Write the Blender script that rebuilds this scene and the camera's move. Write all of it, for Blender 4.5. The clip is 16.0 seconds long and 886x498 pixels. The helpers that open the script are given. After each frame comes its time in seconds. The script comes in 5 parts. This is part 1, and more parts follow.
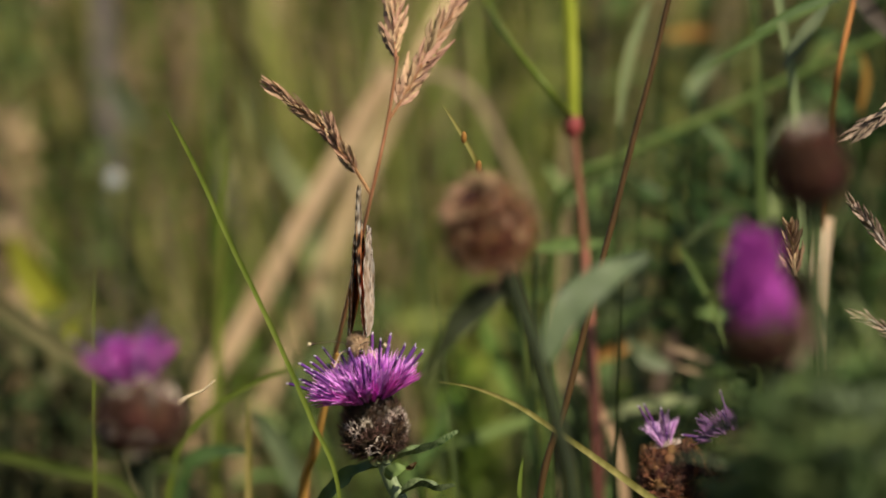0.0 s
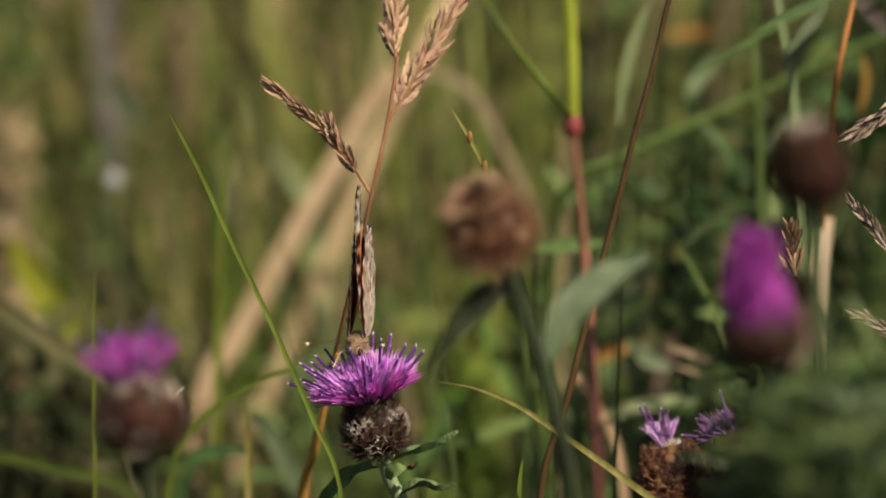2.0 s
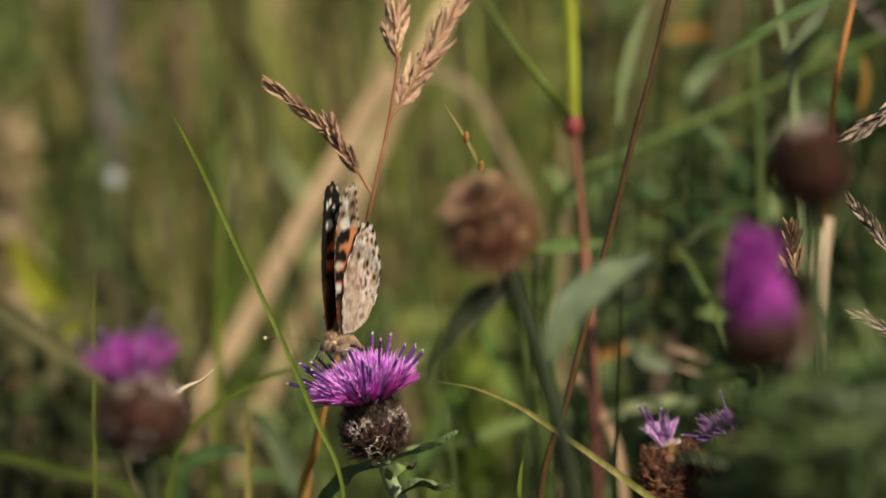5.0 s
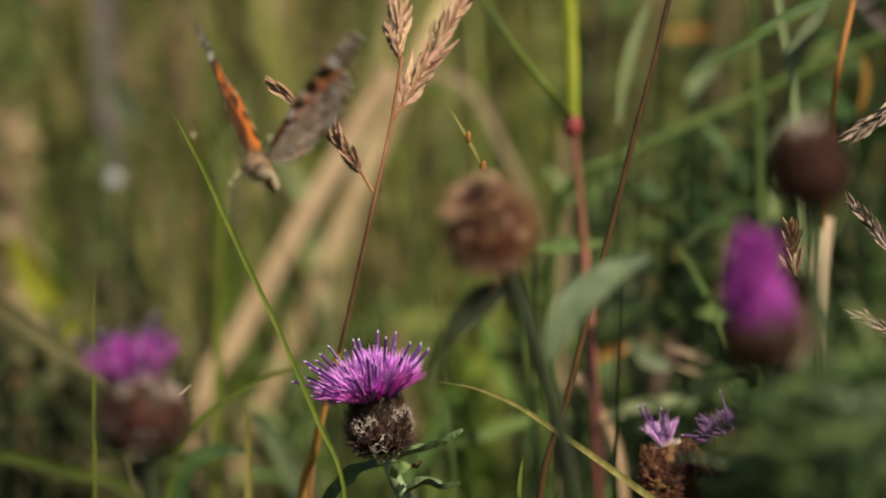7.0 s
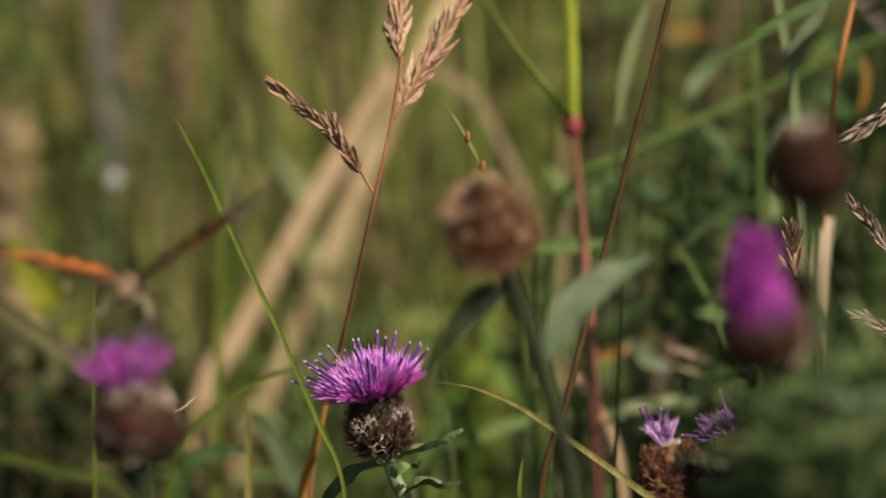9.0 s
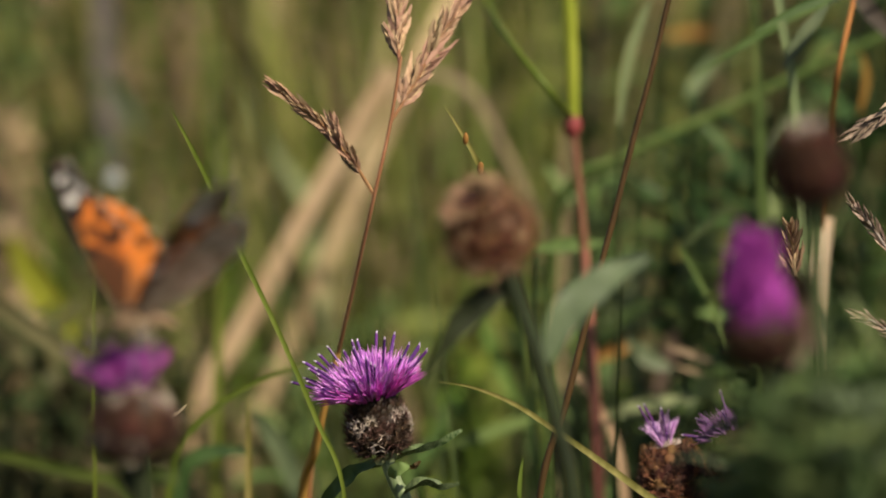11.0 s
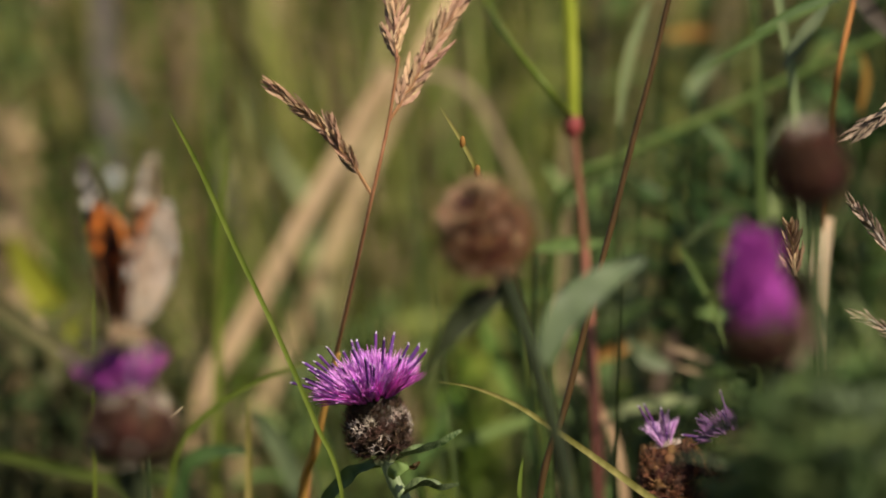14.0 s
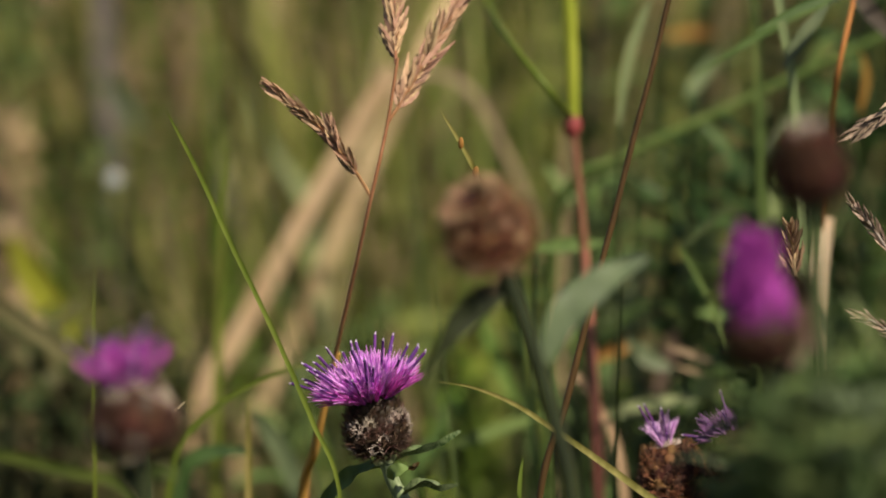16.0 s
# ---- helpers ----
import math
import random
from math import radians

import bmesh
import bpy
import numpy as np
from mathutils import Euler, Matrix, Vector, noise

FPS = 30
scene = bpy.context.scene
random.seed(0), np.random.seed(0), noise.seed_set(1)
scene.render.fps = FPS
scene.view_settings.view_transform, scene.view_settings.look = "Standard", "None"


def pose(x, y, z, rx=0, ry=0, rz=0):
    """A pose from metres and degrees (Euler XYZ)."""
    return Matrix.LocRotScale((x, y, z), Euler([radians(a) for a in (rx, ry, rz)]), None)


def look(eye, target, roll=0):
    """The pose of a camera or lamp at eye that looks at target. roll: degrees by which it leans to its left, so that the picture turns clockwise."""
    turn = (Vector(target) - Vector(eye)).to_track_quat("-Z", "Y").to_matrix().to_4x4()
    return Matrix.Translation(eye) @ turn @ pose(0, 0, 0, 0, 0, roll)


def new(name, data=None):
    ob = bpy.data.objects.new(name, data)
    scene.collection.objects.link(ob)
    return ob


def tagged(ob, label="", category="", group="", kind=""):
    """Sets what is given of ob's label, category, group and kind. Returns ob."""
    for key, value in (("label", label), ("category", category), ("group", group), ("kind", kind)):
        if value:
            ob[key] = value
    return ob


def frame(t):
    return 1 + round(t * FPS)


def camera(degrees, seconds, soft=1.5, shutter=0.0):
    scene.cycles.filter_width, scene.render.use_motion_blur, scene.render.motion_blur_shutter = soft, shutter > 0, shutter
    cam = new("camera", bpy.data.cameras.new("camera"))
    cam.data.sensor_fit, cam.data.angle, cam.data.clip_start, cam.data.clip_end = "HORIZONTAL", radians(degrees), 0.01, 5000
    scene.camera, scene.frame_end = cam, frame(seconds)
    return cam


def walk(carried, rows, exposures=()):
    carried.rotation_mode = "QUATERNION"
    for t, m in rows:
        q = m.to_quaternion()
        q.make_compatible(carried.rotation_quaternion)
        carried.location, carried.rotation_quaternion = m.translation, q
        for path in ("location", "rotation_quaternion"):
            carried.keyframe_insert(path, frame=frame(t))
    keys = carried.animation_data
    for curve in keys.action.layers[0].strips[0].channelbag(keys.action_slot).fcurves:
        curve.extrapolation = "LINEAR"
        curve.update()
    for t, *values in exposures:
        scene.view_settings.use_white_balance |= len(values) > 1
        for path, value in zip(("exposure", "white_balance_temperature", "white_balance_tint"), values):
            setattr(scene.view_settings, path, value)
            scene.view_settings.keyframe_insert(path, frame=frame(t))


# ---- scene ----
# ---- camera: a long lens that stands still in front of the flowers ----
cam = camera(8.0, 16.0, soft=1.85, shutter=0.2)
cam.data.dof.use_dof = True
cam.data.dof.focus_distance = 1.18
cam.data.dof.aperture_fstop = 11.9
cam.data.dof.aperture_blades = 0
EYE = Vector((0.0, 0.0, 0.75))
AIM = Vector((0.0, 0.9903, 0.6108))
walk(cam, [(0.0, look(EYE, AIM)), (16.0, look(EYE, AIM))], exposures=[(0.0, 0.73, 6750, 12), (16.0, 0.73, 6750, 12)])

# ---- world and sun ----
SUN_FROM = Vector((0.47, -0.50, 0.77)).normalized()
world = bpy.data.worlds.new("meadow_sky")
scene.world = world
world.use_nodes = True
wt = world.node_tree
wt.nodes.clear()
sky = wt.nodes.new("ShaderNodeTexSky")
sky.sky_type = "NISHITA"
sky.sun_disc = False
sky.sun_elevation = math.asin(SUN_FROM.z)
sky.sun_rotation = math.atan2(SUN_FROM.x, SUN_FROM.y)
bg = wt.nodes.new("ShaderNodeBackground")
bg.inputs["Strength"].default_value = 0.052
wo = wt.nodes.new("ShaderNodeOutputWorld")
wt.links.new(sky.outputs[0], bg.inputs[0])
wt.links.new(bg.outputs[0], wo.inputs[0])
sun_data = bpy.data.lights.new("sun", "SUN")
sun_data.energy = 4.6
sun_data.angle = radians(0.6)
sun_data.color = (1.0, 0.92, 0.73)
sun = new("sun", sun_data)
sun.matrix_world = look(SUN_FROM * 20, (0, 0, 0))


# ---- materials ----
def plant_mat(name, a, b, scale=300.0, stretch=0.15, rough=0.55, glow=0.3, vary=0.25, island=False, bump=0.15, spec=0.18):
    """Living or dry plant tissue: two colours in streaks, a piece-by-piece change, thin enough to let light through."""
    m = bpy.data.materials.new(name)
    m.use_nodes = True
    t = m.node_tree
    t.nodes.clear()
    N, L = t.nodes.new, t.links.new
    out = N("ShaderNodeOutputMaterial")
    tc = N("ShaderNodeTexCoord")
    mp = N("ShaderNodeMapping")
    mp.inputs["Scale"].default_value = (1, 1, stretch)
    L(tc.outputs["Object"], mp.inputs["Vector"])
    n1 = N("ShaderNodeTexNoise")
    n1.inputs["Scale"].default_value = scale
    n1.inputs["Detail"].default_value = 3
    L(mp.outputs[0], n1.inputs["Vector"])
    n2 = N("ShaderNodeTexNoise")
    n2.inputs["Scale"].default_value = scale * 0.12
    n2.inputs["Detail"].default_value = 2
    L(tc.outputs["Object"], n2.inputs["Vector"])
    mixf = N("ShaderNodeMath")
    mixf.operation = "MULTIPLY_ADD"
    L(n1.outputs[0], mixf.inputs[0])
    mixf.inputs[1].default_value = 1.6
    L(n2.outputs[0], mixf.inputs[2])
    ramp = N("ShaderNodeMapRange")
    ramp.inputs["From Min"].default_value = 0.9
    ramp.inputs["From Max"].default_value = 1.75
    L(mixf.outputs[0], ramp.inputs["Value"])
    mix = N("ShaderNodeMix")
    mix.data_type = "RGBA"
    mix.inputs[6].default_value = (*a, 1)
    mix.inputs[7].default_value = (*b, 1)
    L(ramp.outputs[0], mix.inputs[0])
    hsv = N("ShaderNodeHueSaturation")
    L(mix.outputs[2], hsv.inputs["Color"])
    if island:
        rnd = N("ShaderNodeNewGeometry").outputs["Random Per Island"]
    else:
        rnd = N("ShaderNodeObjectInfo").outputs["Random"]
    val = N("ShaderNodeMapRange")
    val.inputs["To Min"].default_value = 1 - vary
    val.inputs["To Max"].default_value = 1 + vary
    L(rnd, val.inputs["Value"])
    L(val.outputs[0], hsv.inputs["Value"])
    hue = N("ShaderNodeMapRange")
    hue.inputs["To Min"].default_value = 0.5 - vary * 0.06
    hue.inputs["To Max"].default_value = 0.5 + vary * 0.06
    ml = N("ShaderNodeMath")
    ml.operation = "FRACT"
    mm = N("ShaderNodeMath")
    mm.operation = "MULTIPLY"
    mm.inputs[1].default_value = 7.31
    L(rnd, mm.inputs[0])
    L(mm.outputs[0], ml.inputs[0])
    L(ml.outputs[0], hue.inputs["Value"])
    L(hue.outputs[0], hsv.inputs["Hue"])
    p = N("ShaderNodeBsdfPrincipled")
    p.inputs["Roughness"].default_value = rough
    p.inputs["Specular IOR Level"].default_value = spec
    L(hsv.outputs[0], p.inputs["Base Color"])
    bp = N("ShaderNodeBump")
    bp.inputs["Strength"].default_value = bump
    bp.inputs["Distance"].default_value = 0.0004
    L(n1.outputs[0], bp.inputs["Height"])
    L(bp.outputs[0], p.inputs["Normal"])
    if glow > 0:
        tr = N("ShaderNodeBsdfTranslucent")
        L(hsv.outputs[0], tr.inputs["Color"])
        mx = N("ShaderNodeMixShader")
        mx.inputs[0].default_value = glow
        L(p.outputs[0], mx.inputs[1])
        L(tr.outputs[0], mx.inputs[2])
        L(mx.outputs[0], out.inputs["Surface"])
    else:
        L(p.outputs[0], out.inputs["Surface"])
    return m


def wing_mat():
    """Wing scales: the colours painted on the wing's own membrane, fine scale rows and a soft sheen."""
    m = bpy.data.materials.new("wing_scales")
    m.use_nodes = True
    t = m.node_tree
    t.nodes.clear()
    N, L = t.nodes.new, t.links.new
    out = N("ShaderNodeOutputMaterial")
    at = N("ShaderNodeAttribute")
    at.attribute_name = "scales"
    tc = N("ShaderNodeTexCoord")
    n1 = N("ShaderNodeTexNoise")
    n1.inputs["Scale"].default_value = 2500
    L(tc.outputs["Object"], n1.inputs["Vector"])
    hsv = N("ShaderNodeHueSaturation")
    L(at.outputs["Color"], hsv.inputs["Color"])
    mr = N("ShaderNodeMapRange")
    mr.inputs["To Min"].default_value = 0.7
    mr.inputs["To Max"].default_value = 1.3
    L(n1.outputs[0], mr.inputs["Value"])
    L(mr.outputs[0], hsv.inputs["Value"])
    p = N("ShaderNodeBsdfPrincipled")
    p.inputs["Roughness"].default_value = 0.7
    p.inputs["Specular IOR Level"].default_value = 0.2
    L(hsv.outputs[0], p.inputs["Base Color"])
    bp = N("ShaderNodeBump")
    bp.inputs["Strength"].default_value = 0.2
    bp.inputs["Distance"].default_value = 0.0001
    L(n1.outputs[0], bp.inputs["Height"])
    L(bp.outputs[0], p.inputs["Normal"])
    thin = N("ShaderNodeGamma")
    thin.inputs["Gamma"].default_value = 0.58
    L(hsv.outputs[0], thin.inputs["Color"])
    tr = N("ShaderNodeBsdfTranslucent")
    L(thin.outputs[0], tr.inputs["Color"])
    mx = N("ShaderNodeMixShader")
    mx.inputs[0].default_value = 0.52
    L(p.outputs[0], mx.inputs[1])
    L(tr.outputs[0], mx.inputs[2])
    L(mx.outputs[0], out.inputs["Surface"])
    return m


def soil_mat():
    m = bpy.data.materials.new("soil_and_litter")
    m.use_nodes = True
    t = m.node_tree
    N, L = t.nodes.new, t.links.new
    p = t.nodes["Principled BSDF"]
    p.inputs["Roughness"].default_value = 0.95
    tc = N("ShaderNodeTexCoord")
    n1 = N("ShaderNodeTexNoise")
    n1.inputs["Scale"].default_value = 9
    n1.inputs["Detail"].default_value = 8
    L(tc.outputs["Object"], n1.inputs["Vector"])
    r = N("ShaderNodeValToRGB")
    r.color_ramp.elements[0].position = 0.35
    r.color_ramp.elements[0].color = (0.02, 0.025, 0.01, 1)
    r.color_ramp.elements[1].position = 0.7
    r.color_ramp.elements[1].color = (0.09, 0.085, 0.035, 1)
    L(n1.outputs[0], r.inputs[0])
    L(r.outputs[0], p.inputs["Base Color"])
    bp = N("ShaderNodeBump")
    bp.inputs["Strength"].default_value = 0.6
    bp.inputs["Distance"].default_value = 0.02
    L(n1.outputs[0], bp.inputs["Height"])
    L(bp.outputs[0], p.inputs["Normal"])
    return m


STEM = plant_mat("knapweed_stem", (0.13, 0.17, 0.075), (0.34, 0.38, 0.23), 1600, 0.06, 0.6, 0.0)
# darkened copy of the stem green, with shade put into the colour
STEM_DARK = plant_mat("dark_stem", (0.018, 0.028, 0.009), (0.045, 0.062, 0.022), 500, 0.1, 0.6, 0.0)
LEAF = plant_mat("knapweed_leaf", (0.05, 0.085, 0.022), (0.12, 0.17, 0.05), 400, 0.4, 0.5, 0.25)
LEAF_CURL = plant_mat("curled_leaf", (0.030, 0.055, 0.015), (0.20, 0.245, 0.12), 1800, 0.6, 0.5, 0.2)
LEAF_SLANT = plant_mat("soft_green_stem", (0.045, 0.078, 0.018), (0.09, 0.13, 0.036), 300, 0.2, 0.5, 0.1)
# lightened copy of the leaf green; on the herbs it paints sunlight
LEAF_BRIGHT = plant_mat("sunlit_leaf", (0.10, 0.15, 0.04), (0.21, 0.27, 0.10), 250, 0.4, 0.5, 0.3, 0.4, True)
LEAF_SAGE = plant_mat("sage_leaf", (0.060, 0.082, 0.042), (0.14, 0.172, 0.092), 250, 0.4, 0.5, 0.2)
LEAF_PALE = plant_mat("pale_leaf", (0.20, 0.25, 0.11), (0.34, 0.39, 0.20), 250, 0.4, 0.5, 0.3)
# darkened copy of the leaf green: shade put into the colour
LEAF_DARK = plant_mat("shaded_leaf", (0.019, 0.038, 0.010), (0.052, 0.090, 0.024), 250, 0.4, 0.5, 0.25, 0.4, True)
# green darkened further, so stems and leaves look shaded
LEAF_DUSK = plant_mat("shade_toned_green", (0.014, 0.020, 0.008), (0.036, 0.048, 0.019), 250, 0.4, 0.6, 0.1)
LEAF_MID = plant_mat("mid_green_leaf", (0.085, 0.115, 0.055), (0.19, 0.23, 0.12), 250, 0.4, 0.5, 0.25)
LEAF_GREEN = plant_mat("fresh_green_leaf", (0.058, 0.098, 0.026), (0.135, 0.19, 0.06), 250, 0.4, 0.5, 0.3, 0.45, True)
LEAF_GREY = plant_mat("grey_green_leaf", (0.045, 0.075, 0.022), (0.12, 0.165, 0.06), 250, 0.4, 0.5, 0.25, 0.45, True)
PURPLE = plant_mat("floret_purple", (0.68, 0.18, 0.72), (0.90, 0.60, 0.95), 500, 1.0, 0.5, 0.35, 0.22, False, 0.05)
MAGENTA = plant_mat("floret_magenta", (0.52, 0.06, 0.46), (0.72, 0.20, 0.66), 500, 1.0, 0.5, 0.35, 0.22, False, 0.05)
PURPLE_DEEP = plant_mat("floret_deep_purple", (0.36, 0.035, 0.34), (0.54, 0.11, 0.50), 500, 1.0, 0.5, 0.35, 0.2, False, 0.05)
LILAC = plant_mat("floret_lilac", (0.62, 0.33, 0.66), (0.86, 0.64, 0.88), 500, 1.0, 0.5, 0.35, 0.2, False, 0.05)
FADED = plant_mat("floret_faded_violet", (0.22, 0.09, 0.26), (0.38, 0.21, 0.42), 500, 1.0, 0.5, 0.3, 0.2, False, 0.05)
VIOLET = plant_mat("anther_violet", (0.07, 0.02, 0.12), (0.15, 0.05, 0.22), 900, 1.0, 0.4, 0.0, 0.3)
TIP = plant_mat("pollen_white", (0.38, 0.30, 0.44), (0.58, 0.50, 0.62), 900, 1.0, 0.6, 0.0, 0.1)
BRACT = plant_mat("bract_dark", (0.012, 0.007, 0.005), (0.040, 0.022, 0.014), 1200, 1.0, 0.6, 0.0, 0.4)
BRISTLE = plant_mat("bract_fringe", (0.042, 0.021, 0.015), (0.15, 0.088, 0.06), 1500, 1.0, 0.6, 0.0, 0.5)
BRISTLE_PALE = plant_mat("bract_fringe_pale", (0.30, 0.23, 0.19), (0.68, 0.59, 0.52), 1500, 1.0, 0.6, 0.0, 0.35)
DRY = plant_mat("dry_bract_brown", (0.13, 0.045, 0.018), (0.40, 0.20, 0.10), 700, 1.0, 0.7, 0.1, 0.4)
DRY_DARK = plant_mat("dry_bract_dark", (0.028, 0.010, 0.006), (0.08, 0.030, 0.019), 700, 1.0, 0.7, 0.05, 0.4)
DRY_FUZZ = plant_mat("dry_fuzz", (0.32, 0.19, 0.11), (0.62, 0.43, 0.28), 700, 1.0, 0.7, 0.3, 0.3)
SPIKE = plant_mat("grass_spikelet", (0.25, 0.14, 0.085), (0.52, 0.355, 0.235), 900, 0.4, 0.6, 0.2, 0.35)
SPIKE_GREY = plant_mat("grey_spikelet", (0.15, 0.10, 0.075), (0.42, 0.32, 0.25), 900, 0.4, 0.6, 0.15, 0.35)
CULM = plant_mat("grass_culm_red", (0.21, 0.095, 0.042), (0.33, 0.17, 0.085), 900, 0.1, 0.5, 0.05)
CULM_BROWN = plant_mat("grass_culm_brown", (0.030, 0.017, 0.006), (0.066, 0.037, 0.013), 900, 0.1, 0.5, 0.0)
CULM_ORANGE = plant_mat("grass_culm_orange", (0.28, 0.12, 0.03), (0.38, 0.19, 0.06), 900, 0.1, 0.5, 0.05)
RED = plant_mat("red_stem", (0.145, 0.042, 0.036), (0.25, 0.09, 0.068), 600, 0.1, 0.45, 0.0)
RED_DULL = plant_mat("brownish_red_stem", (0.11, 0.040, 0.026), (0.20, 0.085, 0.055), 600, 0.1, 0.45, 0.0)
NODE = plant_mat("red_node", (0.15, 0.022, 0.035), (0.23, 0.05, 0.06), 600, 0.5, 0.45, 0.0)
LIME = plant_mat("lime_stem", (0.13, 0.165, 0.012), (0.21, 0.24, 0.03), 400, 0.1, 0.5, 0.2)
BLADE = plant_mat("green_blade", (0.085, 0.125, 0.014), (0.16, 0.20, 0.035), 600, 0.1, 0.45, 0.35)
BLADE_YELLOW = plant_mat("yellowing_blade", (0.14, 0.125, 0.025), (0.34, 0.28, 0.10), 500, 0.1, 0.5, 0.3)
YELLOW_LEAF = plant_mat("yellow_green_leaf", (0.33, 0.33, 0.03), (0.47, 0.44, 0.06), 200, 0.2, 0.5, 0.4)
STRAW = plant_mat("straw_leaf", (0.36, 0.235, 0.135), (0.53, 0.385, 0.25), 300, 0.1, 0.6, 0.3)
STRAW_DIM = plant_mat("dim_straw", (0.22, 0.155, 0.095), (0.34, 0.25, 0.16), 300, 0.1, 0.6, 0.3)
STRAW_PALE = plant_mat("pale_straw", (0.55, 0.42, 0.27), (0.75, 0.62, 0.44), 300, 0.1, 0.6, 0.3)
ORANGE_LEAF = plant_mat("orange_dry_leaf", (0.24, 0.10, 0.02), (0.36, 0.18, 0.05), 300, 0.2, 0.6, 0.3)
DUSKY = plant_mat("dusky_brown_leaf", (0.028, 0.020, 0.016), (0.06, 0.045, 0.038), 300, 0.1, 0.7, 0.0)
DUSKY_GREY = plant_mat("dim_grey_stalk", (0.082, 0.068, 0.062), (0.14, 0.118, 0.106), 300, 0.1, 0.7, 0.0)
WITHERED = plant_mat("withered_brown_leaf", (0.085, 0.055, 0.04), (0.17, 0.12, 0.088), 300, 0.2, 0.7, 0.1)
GREYBROWN = plant_mat("grey_brown_stalk", (0.17, 0.14, 0.125), (0.30, 0.255, 0.225), 300, 0.1, 0.7, 0.0)
G_DULL = plant_mat("dull_olive_tan", (0.11, 0.095, 0.045), (0.19, 0.165, 0.085), 120, 0.05, 0.6, 0.3)
G_GREEN = plant_mat("meadow_green", (0.075, 0.115, 0.022), (0.18, 0.225, 0.05), 120, 0.05, 0.5, 0.35, 0.5, True)
G_OLIVE = plant_mat("meadow_olive", (0.155, 0.165, 0.035), (0.345, 0.335, 0.105), 120, 0.05, 0.5, 0.35, 0.5, True)
G_STRAW = plant_mat("meadow_straw", (0.34, 0.26, 0.13), (0.60, 0.48, 0.29), 120, 0.05, 0.6, 0.3, 0.45, True)
G_FRESH = plant_mat("meadow_fresh_green", (0.075, 0.13, 0.015), (0.17, 0.24, 0.035), 120, 0.05, 0.5, 0.4, 0.5, True)
# darkened copy of the meadow green: shade put into the colour
G_DARK = plant_mat("meadow_shade_green", (0.022, 0.042, 0.013), (0.06, 0.088, 0.024), 120, 0.05, 0.5, 0.3, 0.5, True)
G_TAN = plant_mat("meadow_tan", (0.23, 0.175, 0.085), (0.45, 0.36, 0.20), 120, 0.05, 0.6, 0.3, 0.5, True)
# dark brown-green that carries the shade low in the stand as colour
G_DUSK = plant_mat("meadow_shade_brown", (0.038, 0.036, 0.013), (0.085, 0.076, 0.03), 120, 0.05, 0.6, 0.15, 0.5, True)
WHITE = plant_mat("white_petal", (0.40, 0.43, 0.42), (0.55, 0.57, 0.56), 300, 1.0, 0.5, 0.3)
FUR = plant_mat("tawny_fur", (0.16, 0.095, 0.052), (0.36, 0.25, 0.16), 3000, 1.0, 0.9, 0.1, 0.1, True)
FUR_PALE = plant_mat("pale_fur", (0.25, 0.19, 0.13), (0.44, 0.35, 0.26), 3000, 1.0, 0.9, 0.1, 0.1, True)
CHITIN = plant_mat("antenna_dark", (0.03, 0.02, 0.015), (0.08, 0.05, 0.03), 3000, 1.0, 0.4, 0.0, 0.1)
CREAM = plant_mat("leg_cream", (0.5, 0.4, 0.26), (0.7, 0.58, 0.4), 2000, 1.0, 0.5, 0.0, 0.1)
EYE_MAT = plant_mat("insect_eye", (0.02, 0.015, 0.01), (0.05, 0.035, 0.02), 2000, 1.0, 0.15, 0.0, 0.1, spec=0.5)
WING = wing_mat()
SOIL = soil_mat()


# ---- building helpers ----
ORIGIN = {}


def thing(name, base, label, category, group="", kind=""):
    """An empty at the base of a thing, to carry its parts. Parts are written in the world and stored from the base."""
    ob = new(name)
    ob.empty_display_size = 0.02
    ob.location = base
    ORIGIN[ob] = Vector(base)
    return tagged(ob, label, category, group, kind)


def mesh_of(name, bm, *mats):
    me = bpy.data.meshes.new(name)
    bmesh.ops.recalc_face_normals(bm, faces=bm.faces)
    bm.to_mesh(me)
    bm.free()
    for m in mats:
        me.materials.append(m)
    me.shade_smooth()
    me.set_sharp_from_angle(angle=radians(55))
    return me


def part(name, bm, material, parent, label=""):
    """Links a bmesh, written in world metres, as one mesh under a thing or a part."""
    o = ORIGIN[parent]
    bmesh.ops.translate(bm, verts=bm.verts, vec=-o)
    ob = new(name, mesh_of(name, bm, material))
    ob.parent = parent
    ORIGIN[ob] = o
    return tagged(ob, label)


def piece(name, me, m, parent, label=""):
    """Links a mesh that several pieces share, at the world pose m."""
    ob = new(name, me)
    ob.parent = parent
    ob.matrix_basis = Matrix.Translation(-ORIGIN[parent]) @ m
    return tagged(ob, label)


def spline(points, n=8):
    """A smooth line through a few points, with no loops where they lie unevenly."""
    p = [Vector(q) for q in points]
    if len(p) == 2:
        return [p[0].lerp(p[1], i / n) for i in range(n + 1)]
    p = [p[0] * 2 - p[1]] + p + [p[-1] * 2 - p[-2]]
    out = []
    for i in range(1, len(p) - 2):
        a, b, c, d = p[i - 1:i + 3]
        ta = (b - a).length ** 0.5
        tb = ta + (c - b).length ** 0.5
        tc = tb + (d - c).length ** 0.5
        for j in range(n):
            t = ta + (tb - ta) * j / n
            u, v, w = a.lerp(b, t / ta), b.lerp(c, (t - ta) / (tb - ta)), c.lerp(d, (t - tb) / (tc - tb))
            e, f = u.lerp(v, t / tb), v.lerp(w, (t - ta) / (tc - ta))
            out.append(e.lerp(f, (t - ta) / (tb - ta)))
    out.append(p[-2])
    return out


